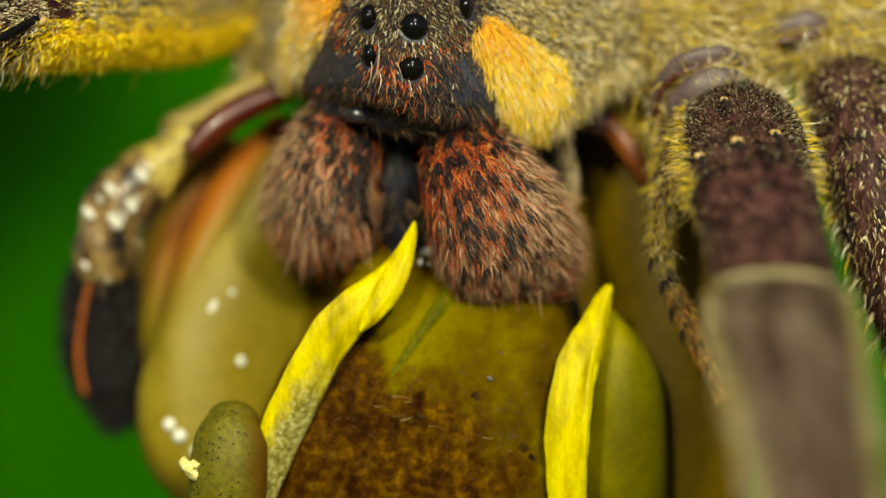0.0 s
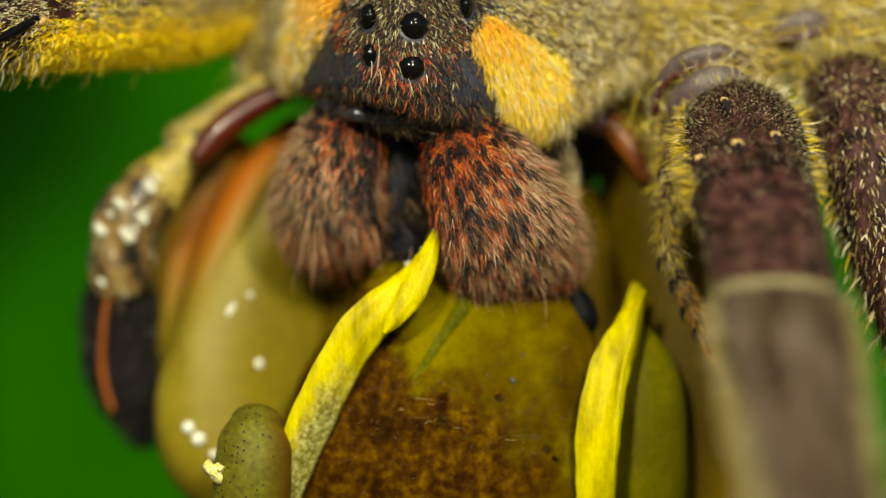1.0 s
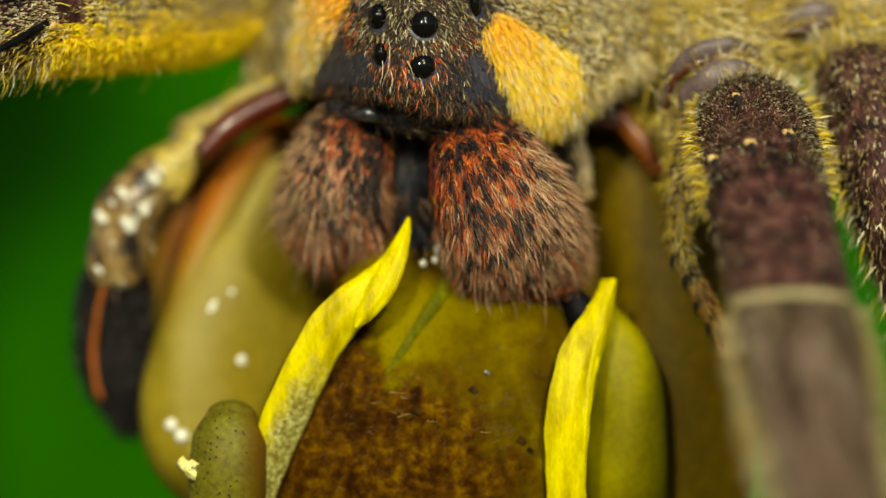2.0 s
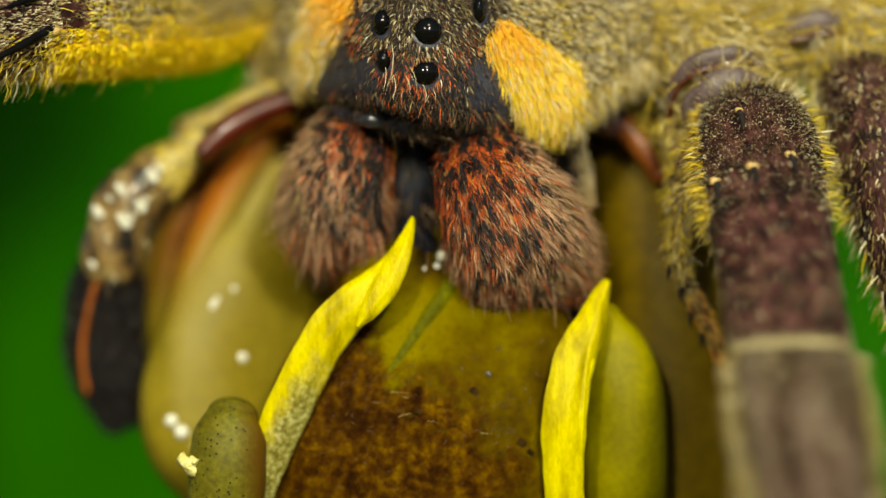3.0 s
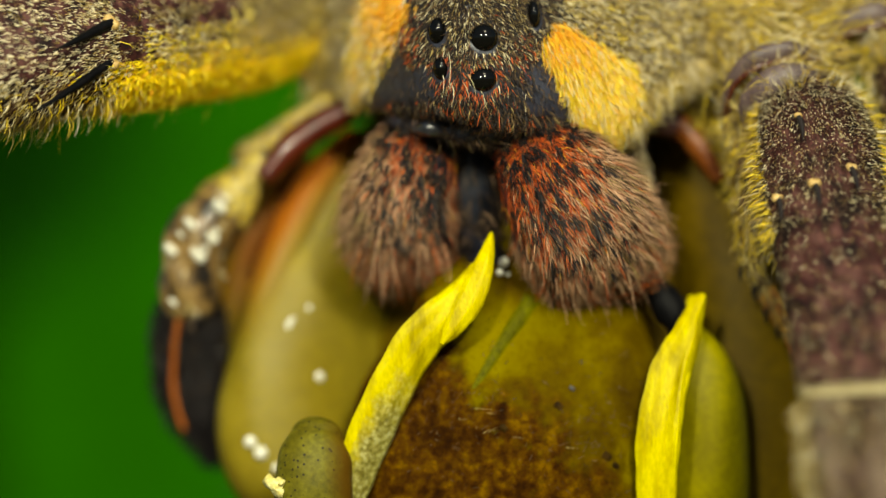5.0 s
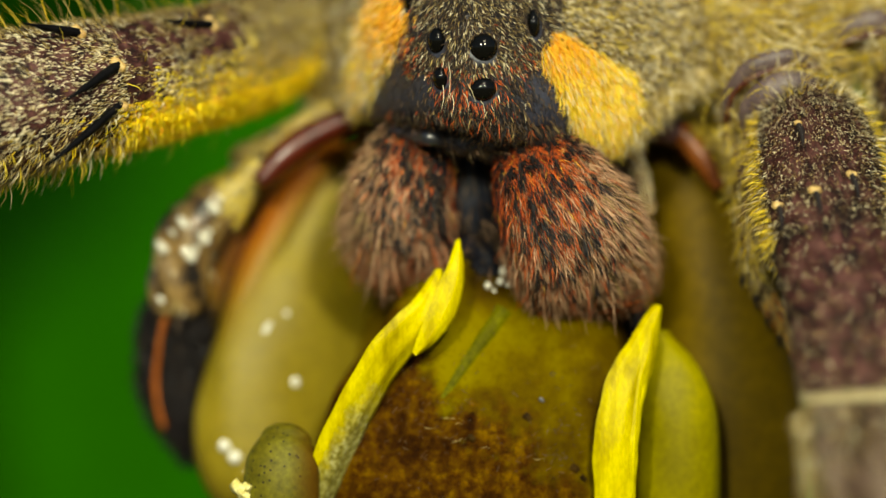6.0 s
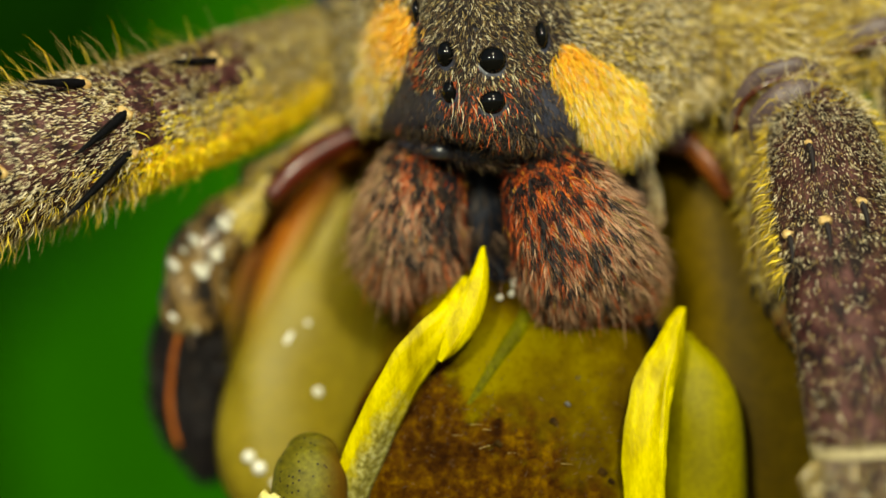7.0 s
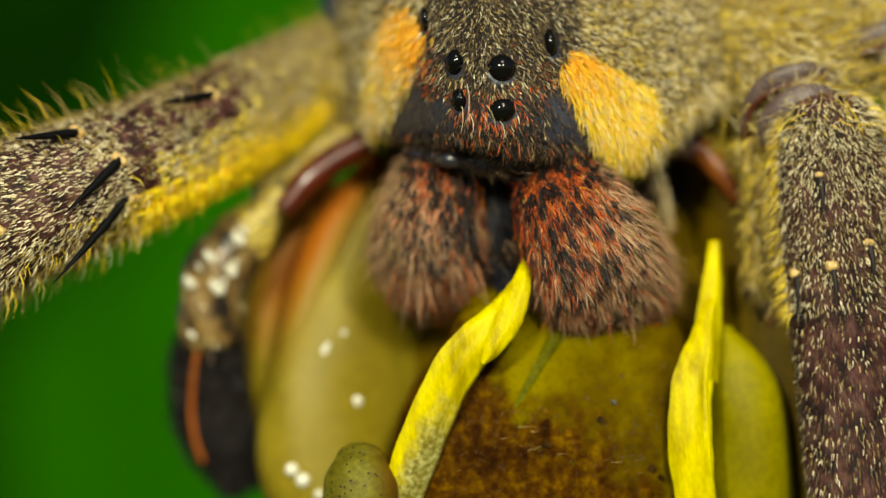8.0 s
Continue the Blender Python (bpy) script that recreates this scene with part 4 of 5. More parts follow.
def build_leg_bases(spider):
    rng = np.random.default_rng(23)
    for name, rows, n, cap, label in (
            ("femur", [(1060, 20, 265, 85, 80), (1150, 45, 225, 92, 88), (1230, 90, 185, 95, 90), (1285, 150, 140, 92, 84)], 9000, (0.5, 0.7), "yellowish hairy thigh of the near foreleg"),
            ("femur", [(1180, -70, 380, 85, 80), (1330, -30, 300, 95, 90), (1440, 30, 245, 95, 90), (1500, 110, 200, 90, 85)], 9000, (0.5, 0.7), "yellowish hairy thigh of the second leg"),
            ("femur", [(1180, -190, 600, 80, 80), (1350, -170, 520, 90, 85), (1500, -120, 430, 95, 90), (1640, -40, 360, 90, 90)], 4000, (0.5, 0.7), "tan hairy thigh of a rear leg"),
            ("coxa", [(960, 110, 330, 60, 60), (1030, 150, 310, 66, 62), (1100, 165, 300, 60, 60), (1160, 170, 280, 50, 56)], 4000, (0.7, 0.7), "tan hairy hip of the near foreleg"),
            ("mouthpart", [(972, 190, 190, 13, 18), (992, 250, 180, 12, 16), (1006, 300, 185, 10, 14), (1014, 340, 195, 5, 8)], 1500, (0.7, 0.8), "tan hairy mouthpart beside the jaw"),
            ("coxa", [(560, 20, 480, 70, 70), (500, 55, 420, 72, 70), (455, 70, 380, 66, 66)], 4000, (0.7, 0.7), "pale beige hairy hip joint"),
            ("second_leg", [(1498, 138, 180, 72, 74), (1514, 200, 120, 86, 84), (1550, 320, 50, 86, 86), (1608, 500, 0, 84, 84), (1720, 800, -40, 76, 78), (1790, 1250, -20, 62, 64), (1720, 1850, 60, 40, 40)], 13000, (0.7, 0.6), "brown speckled second leg with pale hair")):
        tube = Tube(rows, n=60, ring=32, cap=cap, lumps=0.01, seed=len(rows) + n)
        second = name == "second_leg"
        p = part(name, tube.geo(), M["leg"] if second else M["chelicera"] if name == "mouthpart" else M["palp"], spider, label)
        if second:
            hairs = [fur(tube, rng, n, dict(pale=0.13, tan=0.24, brown=0.38, black=0.25), 20, 2.6, 0.33, phi=(-0.6, 3.8)),
                     fur(tube, rng, 900, dict(pale=0.6, yellow=0.4), 44, 3.0, 0.45, s=(0.1, 0.9), phi=(-0.7, 0.3)),
                     fur(tube, rng, 900, dict(pale=0.6, yellow=0.4), 44, 3.0, 0.45, s=(0.1, 0.9), phi=(2.8, 3.9))]
        elif name == "mouthpart":
            hairs = [fur(tube, rng, n, dict(pale=0.25, tan=0.35, pink=0.2, brown=0.2), 20, 2.0, 0.2, phi=(-0.6, 3.8))]
        else:
            hairs = [fur(tube, rng, n, dict(tan=0.58, yellow=0.16, pale=0.16, brown=0.1), 38, 2.6, 0.35, phi=(-0.8, 4.0), s=(0.02, 0.97)),
                     fur(tube, rng, 160, dict(yellow=0.7, pale=0.3), 95, 2.4, 0.6, phi=(-0.6, 3.8), s=(0.5, 1.0))]
        hair_part(p, stack(*hairs), "pale and brown speckled hair" if second else "soft tan and yellow hair")
    # smooth plates round the knee joints
    for rows in ([(1192, 222, 56, 10, 14), (1206, 186, 38, 26, 24), (1250, 160, 24, 38, 30), (1300, 160, 30, 36, 28), (1338, 186, 52, 14, 16)],
                 [(1158, 196, 92, 8, 10), (1172, 148, 68, 13, 16), (1214, 110, 46, 19, 20), (1276, 96, 46, 17, 18), (1326, 112, 66, 8, 10)],
                 [(1352, 92, 160, 8, 12), (1380, 58, 136, 20, 20), (1430, 42, 130, 24, 22), (1480, 52, 140, 14, 14), (1510, 80, 160, 8, 8)]):
        plate = part("joint_plate", Tube([(x, y, d, w, 0.5 * h) for x, y, d, w, h in rows], n=40, ring=20, cap=(0.6, 0.6)).geo(), M["membrane"], spider, "smooth purplish-brown joint plate")
        edge = [(x, y - 0.95 * w, d + 10, 5, 7) for x, y, d, w, _ in rows]
        part("plate_edge", Tube(edge, n=40, ring=12, lumps=0.1, seed=1).geo(), M["palp"], plate, "pale skin along the plate's edge")
        low = [(x, y + 0.9 * w, d - 4, 5, 6) for x, y, d, w, _ in rows]
        part("plate_edge", Tube(low, n=40, ring=12, lumps=0.1, seed=2).geo(), M["red"], plate, "dark red-brown lower edge of the plate")
        trim = Tube(edge, n=40, ring=12)
        hair_part(plate, stack(fur(trim, rng, 320, dict(tan=0.5, pale=0.3, yellow=0.2), 28, 1.7, 0.5, phi=(-0.4, 3.5), lean=-0.9), fur(trim, rng, 120, dict(tan=0.4, pale=0.4, yellow=0.2), 46, 1.4, 0.4, phi=(-0.4, 3.5), lean=0.9)), "thin pale hair")


def build_palp_left(spider):
    rng = np.random.default_rng(31)
    d = 300
    femur = Tube([(515, 158, d - 24, 20, 26), (440, 188, d - 32, 25, 28), (385, 222, d - 40, 26, 28), (340, 265, d - 46, 20, 24)], n=40, ring=28, cap=(0.6, 0.7))
    palp = part("pedipalp", femur.geo(), M["red"], spider, "arched feeler with shiny red-brown femur, yellow knee and black tip", pivot=W(500, 165, d - 40))
    top = Tube([(508, 128, d + 40, 14, 34), (432, 162, d + 45, 17, 38), (366, 200, d + 45, 20, 40), (318, 228, d + 40, 28, 42)], n=40, ring=24, cap=(0.5, 0.7), lumps=0.01, seed=1)
    part("upper_edge", top.geo(), M["palp"], palp, "cream yellow upper edge of the femur")
    knee = Tube([(334, 240, d + 20, 28, 36), (306, 272, d + 10, 37, 44), (262, 308, d, 50, 50)], n=24, ring=28, cap=(0.8, 0.6), lumps=0.012, seed=2)
    part("knee", knee.geo(), M["palp"], palp, "cream yellow knee with dark spots")
    tib = Tube([(262, 306, d, 48, 48), (206, 362, d - 10, 55, 52), (188, 430, d - 10, 53, 50), (185, 480, d, 48, 46)], n=36, ring=28, cap=(0.6, 0.5), lumps=0.05, seed=3)
    part("tibia", tib.geo(), M["palp_wet"], palp, "wet glistening brown segment")
    tip = Tube([(185, 490, d + 50, 48, 46), (176, 560, d + 100, 52, 50), (182, 640, d + 130, 52, 48), (212, 716, d + 140, 34, 32)], n=40, ring=28, cap=(0.5, 0.8), lumps=0.01, seed=4)
    part("tip", tip.geo(), M["palp_tip"], palp, "velvety black end segment")
    part("orange_stripe", Tube([(208, 494, d - 24, 5, 6), (165, 496, d - 20, 6, 7), (149, 540, d + 6, 6, 8), (140, 600, d + 34, 5, 8), (140, 650, d + 54, 5, 8), (150, 695, d + 74, 4, 6)], n=30, ring=10, lumps=0.2, seed=3).geo(), M["orange"], palp, "orange stripe down the black tip")
    # pale beads painted in for the glints on the wet segment
    for x, y, r in ((250, 310, 10), (262, 296, 5), (195, 335, 9), (156, 377, 9), (203, 391, 11), (216, 380, 6), (231, 364, 9), (240, 352, 5), (176, 352, 5), (150, 470, 6)):
        part("glint_bead", Tube([(x - r * 0.4, y - r * 0.5, d - 64, r * 0.8, r), (x + r * 0.4, y + r * 0.5, d - 62, r, r)], n=6, ring=14).geo(), M["wet"], palp, "tiny pale bead painted in for a glint")
    hair_part(palp, stack(
        fur(top, rng, 3000, dict(tan=0.55, yellow=0.2, pale=0.15, black=0.1), 14, 3, 0.2, phi=(-0.6, 3.8)),
        fur(knee, rng, 1100, dict(yellow=0.45, pale=0.05, tan=0.35, black=0.15), 16, 3, 0.25, phi=(-0.5, 3.7)),
        fur(tib, rng, 160, dict(black=0.5, brown=0.3, pale=0.2), 28, 3, 0.35, phi=(-0.5, 3.7)),
        fur(tip, rng, 6000, dict(black=0.97, brown=0.03), 36, 3, 0.5, phi=(-0.8, 3.9))), "fine yellow and black hair")
    return palp


def build_palp_right(spider):
    rng = np.random.default_rng(37)
    base = Tube([(1064, 212, 222, 22, 24), (1092, 236, 216, 25, 26), (1118, 272, 208, 22, 24), (1142, 318, 200, 14, 16)], n=36, ring=24, cap=(0.6, 0.6))
    b = part("feeler_base", base.geo(), M["feeler"], spider, "orange-brown shiny base of the near feeler")
    part("knob", Tube([(1016, 206, 226, 22, 26), (1040, 208, 216, 29, 30), (1066, 218, 218, 27, 28)], n=24, ring=24, cap=(0.8, 0.8), lumps=0.02, seed=3).geo(), M["knob"], b, "purplish-dark shiny knob at the feeler's root")
    skin = Tube([(1072, 192, 262, 24, 26), (1116, 210, 258, 34, 32), (1150, 250, 250, 34, 32), (1164, 310, 240, 22, 24)], n=30, ring=24, cap=(0.7, 0.7), lumps=0.02, seed=4)
    part("joint_skin", skin.geo(), M["feeler_skin"], b, "translucent yellow skin along the feeler's upper side")
    hair_part(b, stack(fur(base, rng, 500, dict(yellow=0.4, tan=0.45, brown=0.15), 30, 2.2, 0.4, s=(0.3, 0.98), phi=(-1.4, 1.0)),
                       fur(skin, rng, 900, dict(yellow=0.55, tan=0.35, pale=0.1), 26, 2.2, 0.35, phi=(-0.8, 3.9))), "yellow hair")
    tube = Tube([(1172, 215, 120, 24, 28), (1180, 290, 76, 22, 26), (1172, 370, 36, 16, 20), (1168, 440, 10, 13, 16), (1195, 520, 24, 12, 15), (1232, 600, 50, 12, 15), (1272, 690, 80, 8, 10)], n=60, ring=28, cap=(0.6, 0.9), lumps=0.03, seed=8)
    palp = part("pedipalp", tube.geo(), M["leg"], spider, "hairy feeler, yellow above and orange at its tip", pivot=W(1168, 210, 110))
    hair_part(palp, stack(
        fur(tube, rng, 2400, dict(yellow=0.34, tan=0.42, pale=0.08, brown=0.16), 22, 2.0, 0.3, s=(0.04, 0.55), phi=(-0.8, 3.9)),
        fur(tube, rng, 200, dict(yellow=0.45, tan=0.4, pale=0.15), 36, 2.0, 0.45, s=(0.04, 0.5), phi=(-0.8, 3.9)),
        fur(tube, rng, 600, dict(black=0.25, brown=0.35, tan=0.4), 20, 2.0, 0.3, s=(0.46, 0.66), phi=(-0.5, 3.7)),
        fur(tube, rng, 1300, dict(gold=0.3, rust=0.15, brown=0.2, tan=0.35), 18, 2.0, 0.3, s=(0.6, 0.97), phi=(-0.5, 3.7))), "yellow hair turning orange at the tip")
    for s0, ph in ((0.52, 2.9), (0.58, 2.5), (0.66, 3.0), (0.72, 2.8)):
        if tube.at(np.array([s0]), np.array([0.0]))[0][0, 0] < tube.at(np.array([s0]), np.array([math.pi]))[0][0, 0]:
            ph = math.pi - ph
        p, nrm, t = (q[0] for q in tube.at(np.array([s0]), np.array([ph])))
        part("claw", seta(p, p + unit(t * 0.9 + nrm * 0.5) * 34 * U, 5, -0.12), H["black"], palp, "small black spine")
    return palp


def build_spider():
    spider = thing("spider", W(784, 120, 300), "large hairy wandering spider with orange cheeks, gripping its prey", "spider")
    build_carapace(spider)
    parts = {}
    parts["jaw_r"] = build_chelicera(spider, [(822, 258, 124, 68, 66), (834, 296, 70, 90, 92), (852, 340, 46, 104, 110), (872, 386, 60, 115, 112), (882, 424, 108, 110, 94), (886, 450, 166, 96, 70)], (840, 215, 260), 41, 60000, 270,
                                     [(1012, 530, 106, 24, 24), (1034, 560, 98, 30, 26), (1046, 590, 94, 28, 24), (1048, 612, 94, 16, 14)], -1)
    gum = Tube([(818, 474, 126, 26, 34), (868, 498, 114, 38, 42), (930, 506, 110, 40, 42), (976, 500, 112, 30, 34)], n=30, ring=24, lumps=0.03, seed=5)
    fold = part("jaw_fold", gum.geo(), M["gum"], parts["jaw_r"], "dark red-brown soft fold under the jaw's end")
    hair_part(fold, fur(gum, np.random.default_rng(77), 900, dict(rust=0.35, brown=0.5, black=0.15), 22, 1.8, 0.25, phi=(0, math.pi), lean=0.8), "short reddish-brown hair")
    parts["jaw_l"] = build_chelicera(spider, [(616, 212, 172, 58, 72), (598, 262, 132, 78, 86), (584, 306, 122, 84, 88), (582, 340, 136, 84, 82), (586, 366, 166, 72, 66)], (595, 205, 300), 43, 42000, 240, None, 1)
    # dark solid body filling the cleft between the jaws
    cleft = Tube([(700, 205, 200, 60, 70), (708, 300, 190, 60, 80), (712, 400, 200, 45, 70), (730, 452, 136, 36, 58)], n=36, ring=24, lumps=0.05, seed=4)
    mouth = part("mouth", cleft.geo(), M["cleft"], spider, "dark body filling the cleft between the jaws")
    hair_part(mouth, fur(cleft, np.random.default_rng(71), 900, dict(black=0.62, brown=0.3, pink=0.08), 46, 1.8, 0.28, s=(0.15, 0.95), phi=(0, math.pi), sag=0.35), "sparse dark bristles between the jaws")
    for x, y, d, r in ((752, 446, 78, 10), (744, 464, 76, 7), (758, 470, 84, 6), (722, 470, 76, 7), (732, 482, 80, 6)):
        part("saliva_drop", ellipsoid(x, y, d, r, 14), M["wet"], spider, "tiny pale bead painted in for a glint between the jaws")
    part("underside", Tube([(800, 160, 430, 280, 150), (830, 260, 430, 270, 130), (840, 360, 420, 200, 100)], n=30, ring=40, cap=(0.5, 0.7)).geo(), M["cuticle"], spider, "dark brown underside of the head")
    part("jaw_root", Tube([(612, 204, 24, 9, 11), (632, 203, 2, 15, 14), (656, 211, 14, 10, 11)], n=20, ring=20).geo(), M["boss"], spider, "bald shiny blue-black root of the jaw")
    brow = Tube([(575, 190, 90, 14, 22), (640, 202, 44, 18, 26), (700, 213, 24, 20, 28), (770, 223, 28, 20, 28), (850, 233, 62, 16, 24), (905, 238, 92, 11, 20)], n=50, ring=20, lumps=0.02, seed=3)
    lip = part("face_rim", brow.geo(), M["cuticle"], spider, "blue-black rim of the face over the jaws")
    rng = np.random.default_rng(61)
    hair_part(lip, stack(fur(brow, rng, 1100, dict(brown=0.35, black=0.55, pink=0.1), 30, 1.8, 0.3, phi=(0, math.pi), lean=0.9), fur(brow, rng, 450, dict(brown=0.4, black=0.6), 34, 1.8, 0.4, phi=(0, math.pi), lean=-0.9),
                         fur(brow, rng, 26, dict(brown=0.5, tan=0.5), 92, 1.2, 0.55, s=(0.1, 0.9), phi=(0.2, 2.6), lean=1.4, sag=0.7), fur(brow, rng, 18, dict(brown=0.6, tan=0.4), 80, 1.2, 0.5, s=(0.3, 0.9), phi=(0.2, 2.6), lean=-1.2, sag=0.7)), "sparse curved brown hair")
    for rows in ([(612, 206, 74, 10, 14), (634, 205, 56, 18, 20), (662, 220, 78, 18, 24), (676, 250, 112, 14, 24)], [(735, 226, 70, 14, 26), (800, 230, 62, 16, 24), (870, 240, 80, 12, 24)]):
        part("jaw_root", Tube(rows, n=24, ring=20, lumps=0.02, seed=len(parts)).geo(), M["boss"], spider, "bald shiny blue-black root of the jaw")
    parts["leg_l"] = build_leg_left(spider)
    parts["leg_r"] = build_leg_right(spider)
    build_leg_bases(spider)
    parts["palp_l"] = build_palp_left(spider)
    parts["palp_r"] = build_palp_right(spider)
    return spider, parts


# ---- the prey ----
def strip(rows, n=70, m=11, thick=5, fold=10):
    """A long fleshy band with a lengthwise fold. rows: plan x, y, depth, half width, twist in degrees."""
    r = curve(rows, n)
    c = np.stack([W(*q[:3]) for q in r])
    t = unit(np.gradient(c, axis=0))
    toward = np.array((0, -1.0, 0))
    b = unit(toward - (t @ toward)[:, None] * t)
    a = unit(np.cross(b, t))
    tw = np.radians(r[:, 4])[:, None]
    a, b = a * np.cos(tw) + b * np.sin(tw), b * np.cos(tw) - a * np.sin(tw)
    v = np.linspace(-1, 1, m)
    w = r[:, 3] * U
    wob = 1 + 0.03 * np.sin(np.linspace(0, 23, n)) + 0.02 * np.sin(np.linspace(1, 61, n))
    bulge = (1 - v ** 2)[None] * fold * U + 0.16 * fold * U * np.sin(v * 7)[None]
    top = c[:, None] + a[:, None] * (w * wob)[:, None, None] * v[None, :, None] + b[:, None] * bulge[..., None]
    low = c[:, None] + a[:, None] * (w * wob)[:, None, None] * v[None, :, None] * 0.96 - b[:, None] * (thick * U * (1.2 - v ** 2))[None, :, None]
    vs = np.concatenate((top.reshape(-1, 3), low.reshape(-1, 3)))
    i, j = np.meshgrid(np.arange(n - 1), np.arange(m - 1), indexing="ij")
    q = np.stack((i * m + j, i * m + m + j, i * m + m + j + 1, i * m + j + 1), -1).reshape(-1, 4)
    k = n * m
    rim = [(x * m + e, (x + 1) * m + e, (x + 1) * m + e + k, x * m + e + k) for e in (0, m - 1) for x in range(n - 1)]
    rim += [(e * m + x, e * m + x + 1, e * m + x + 1 + k, e * m + x + k) for e in (0, n - 1) for x in range(m - 1)]
    return vs, np.vstack((q, q[:, ::-1] + k, rim)), np.zeros((0, 3), int)


BANDS = {}


def build_prey():
    prey = thing("prey", W(784, 441, 0), "plump olive-yellow soft-bodied prey with two yellow bands, half eaten", "prey animal")
    belly = Tube([(850, 470, 250, 150, 110), (815, 570, 205, 215, 150), (776, 700, 165, 264, 160), (742, 880, 162, 296, 170), (750, 1200, 220, 300, 170), (800, 1500, 270, 240, 160)], n=70, ring=64, cap=(0.8, 0.8), lumps=0.016, seed=3, square=0.62)
    part("body", Tube([(850, 330, 480, 170, 140), (860, 470, 440, 260, 190), (850, 620, 420, 350, 220), (850, 900, 410, 370, 240), (850, 1200, 400, 360, 240), (850, 1500, 370, 300, 220), (850, 1760, 310, 180, 160)], n=60, ring=56, cap=(0.7, 0.8), lumps=0.01, seed=21).geo(), M["flank"], prey, "olive-brown plump body")
    part("belly", belly.geo(), M["belly"], prey, "brown crusted belly, olive near the jaws")
    lobe = Tube([(575, 215, 460, 50, 60), (525, 290, 455, 85, 90), (500, 350, 450, 102, 100), (495, 450, 440, 150, 130), (478, 550, 425, 172, 145), (458, 650, 415, 188, 150), (448, 750, 415, 190, 150), (470, 840, 420, 152, 140), (505, 965, 440, 100, 110)], n=70, ring=48, cap=(0.7, 0.9), lumps=0.006, seed=4).geo()
    lobe[0][:, 1] += 0.6 * (lobe[0][:, 0] - W(470, 0, 420)[0])
    part("lobe", lobe, M["lobe"], prey, "wet translucent olive-yellow side lobe")
    part("seam", Tube([(492, 225, 410, 24, 30), (448, 280, 385, 34, 42), (408, 340, 362, 40, 54), (366, 430, 336, 40, 58), (332, 520, 322, 36, 58), (304, 620, 326, 28, 48), (292, 680, 345, 16, 34)], n=40, ring=20).geo(), M["lobe"], prey, "fold between the lobes, stained reddish brown")
    part("back_lobe", Tube([(392, 270, 520, 50, 60), (336, 350, 500, 62, 70), (296, 450, 480, 56, 70), (284, 560, 470, 50, 70), (290, 660, 480, 44, 60)], n=50, ring=36, cap=(0.7, 0.7), lumps=0.01, seed=5).geo(), M["lobe"], prey, "olive lobe further back")
    part("flank", Tube([(1060, 215, 420, 60, 80), (1116, 300, 370, 88, 95), (1168, 450, 310, 120, 100), (1188, 600, 285, 132, 110), (1194, 800, 275, 142, 110), (1170, 1050, 290, 110, 100)], n=50, ring=36, cap=(0.7, 0.7), lumps=0.01, seed=6).geo(), M["flank"], prey, "olive-brown flank")
    # pale beads added where the lamps would glint on the lobe
    part("glint_bead", Tube([(368, 556, 242, 6, 8), (374, 547, 240, 7, 8), (381, 536, 243, 5, 8)], n=12, ring=16, lumps=0.08, seed=3).geo(), M["wet"], prey, "long pale bead painted in for a glint")
    for x, y, d, r in ((410, 518, 256, 7), (300, 752, 203, 12), (318, 772, 204, 13), (250, 612, 496, 15), (424, 640, 242, 11), (345, 800, 208, 9)):
        part("glint_bead", ellipsoid(x, y, d, r, 16), M["wet"], prey, "tiny pale bead painted in for a glint")
    part("side_lobe", Tube([(1074, 566, 135, 22, 26), (1094, 640, 115, 60, 50), (1106, 740, 110, 72, 60), (1102, 880, 120, 74, 60), (1090, 1050, 170, 54, 50)], n=50, ring=32, cap=(0.8, 0.8), lumps=0.01, seed=7).geo(), M["side"], prey, "yellow-green side lobe")
    left = part("band", strip([(704, 452, 34, 8, 22), (692, 472, 18, 16, 18), (658, 520, -10, 32, 5), (590, 590, -15, 41, -8), (533, 690, -12, 40, -10), (484, 800, -10, 38, -5), (444, 900, 0, 36, 0), (408, 1020, 30, 28, 0)], m=15), M["drying_shaded"], prey, "bright yellow fleshy band, dried grey along one edge, shade painted in lower down")
    part("flap", strip([(734, 396, 24, 4, 10), (720, 438, -6, 16, 14), (694, 500, -28, 25, 12), (662, 552, -34, 19, 8), (638, 585, -30, 5, 4)], n=40, m=9, fold=8), M["ribbon"], left, "bright yellow folded flap")
    right = part("band", strip([(1078, 508, 76, 8, -14), (1064, 542, 58, 19, -14), (1049, 586, 32, 29, -12), (1022, 650, 0, 38, -8), (1006, 740, -15, 39, -2), (1003, 830, -14, 37, 0), (1008, 920, -8, 34, 0), (1030, 1040, 20, 28, 0)], m=15), M["ribbon"], prey, "bright yellow fleshy band", pivot=W(1000, 780, -15))
    part("flap", strip([(1064, 536, 60, 10, -16), (1058, 582, 32, 17, -14), (1040, 650, 6, 17, -10), (1034, 760, -14, 9, -6), (1032, 850, -8, 4, -6)], n=40, m=9, fold=9), M["ribbon"], right, "bright yellow folded flap")
    stalk = part("stalk", strip([(1100, 400, 128, 11, -14), (1086, 470, 106, 19, -14), (1068, 545, 74, 25, -12), (1046, 640, 34, 27, -12)], n=40, m=9), M["ribbon"], right, "narrow upper end of the yellow band")
    BANDS.update(left=left, right=right, stalk=stalk)
    part("foot_pad", Tube([(414, 742, 4, 46, 36), (409, 772, -10, 62, 46), (406, 812, -18, 68, 52), (402, 880, -18, 69, 54), (396, 1010, 6, 58, 50)], n=60, ring=44, cap=(0.9, 0.6), lumps=0.006, seed=8).geo(), M["pad_rimmed"], prey, "greenish rounded pad with dark pinprick dots and a brown rim")
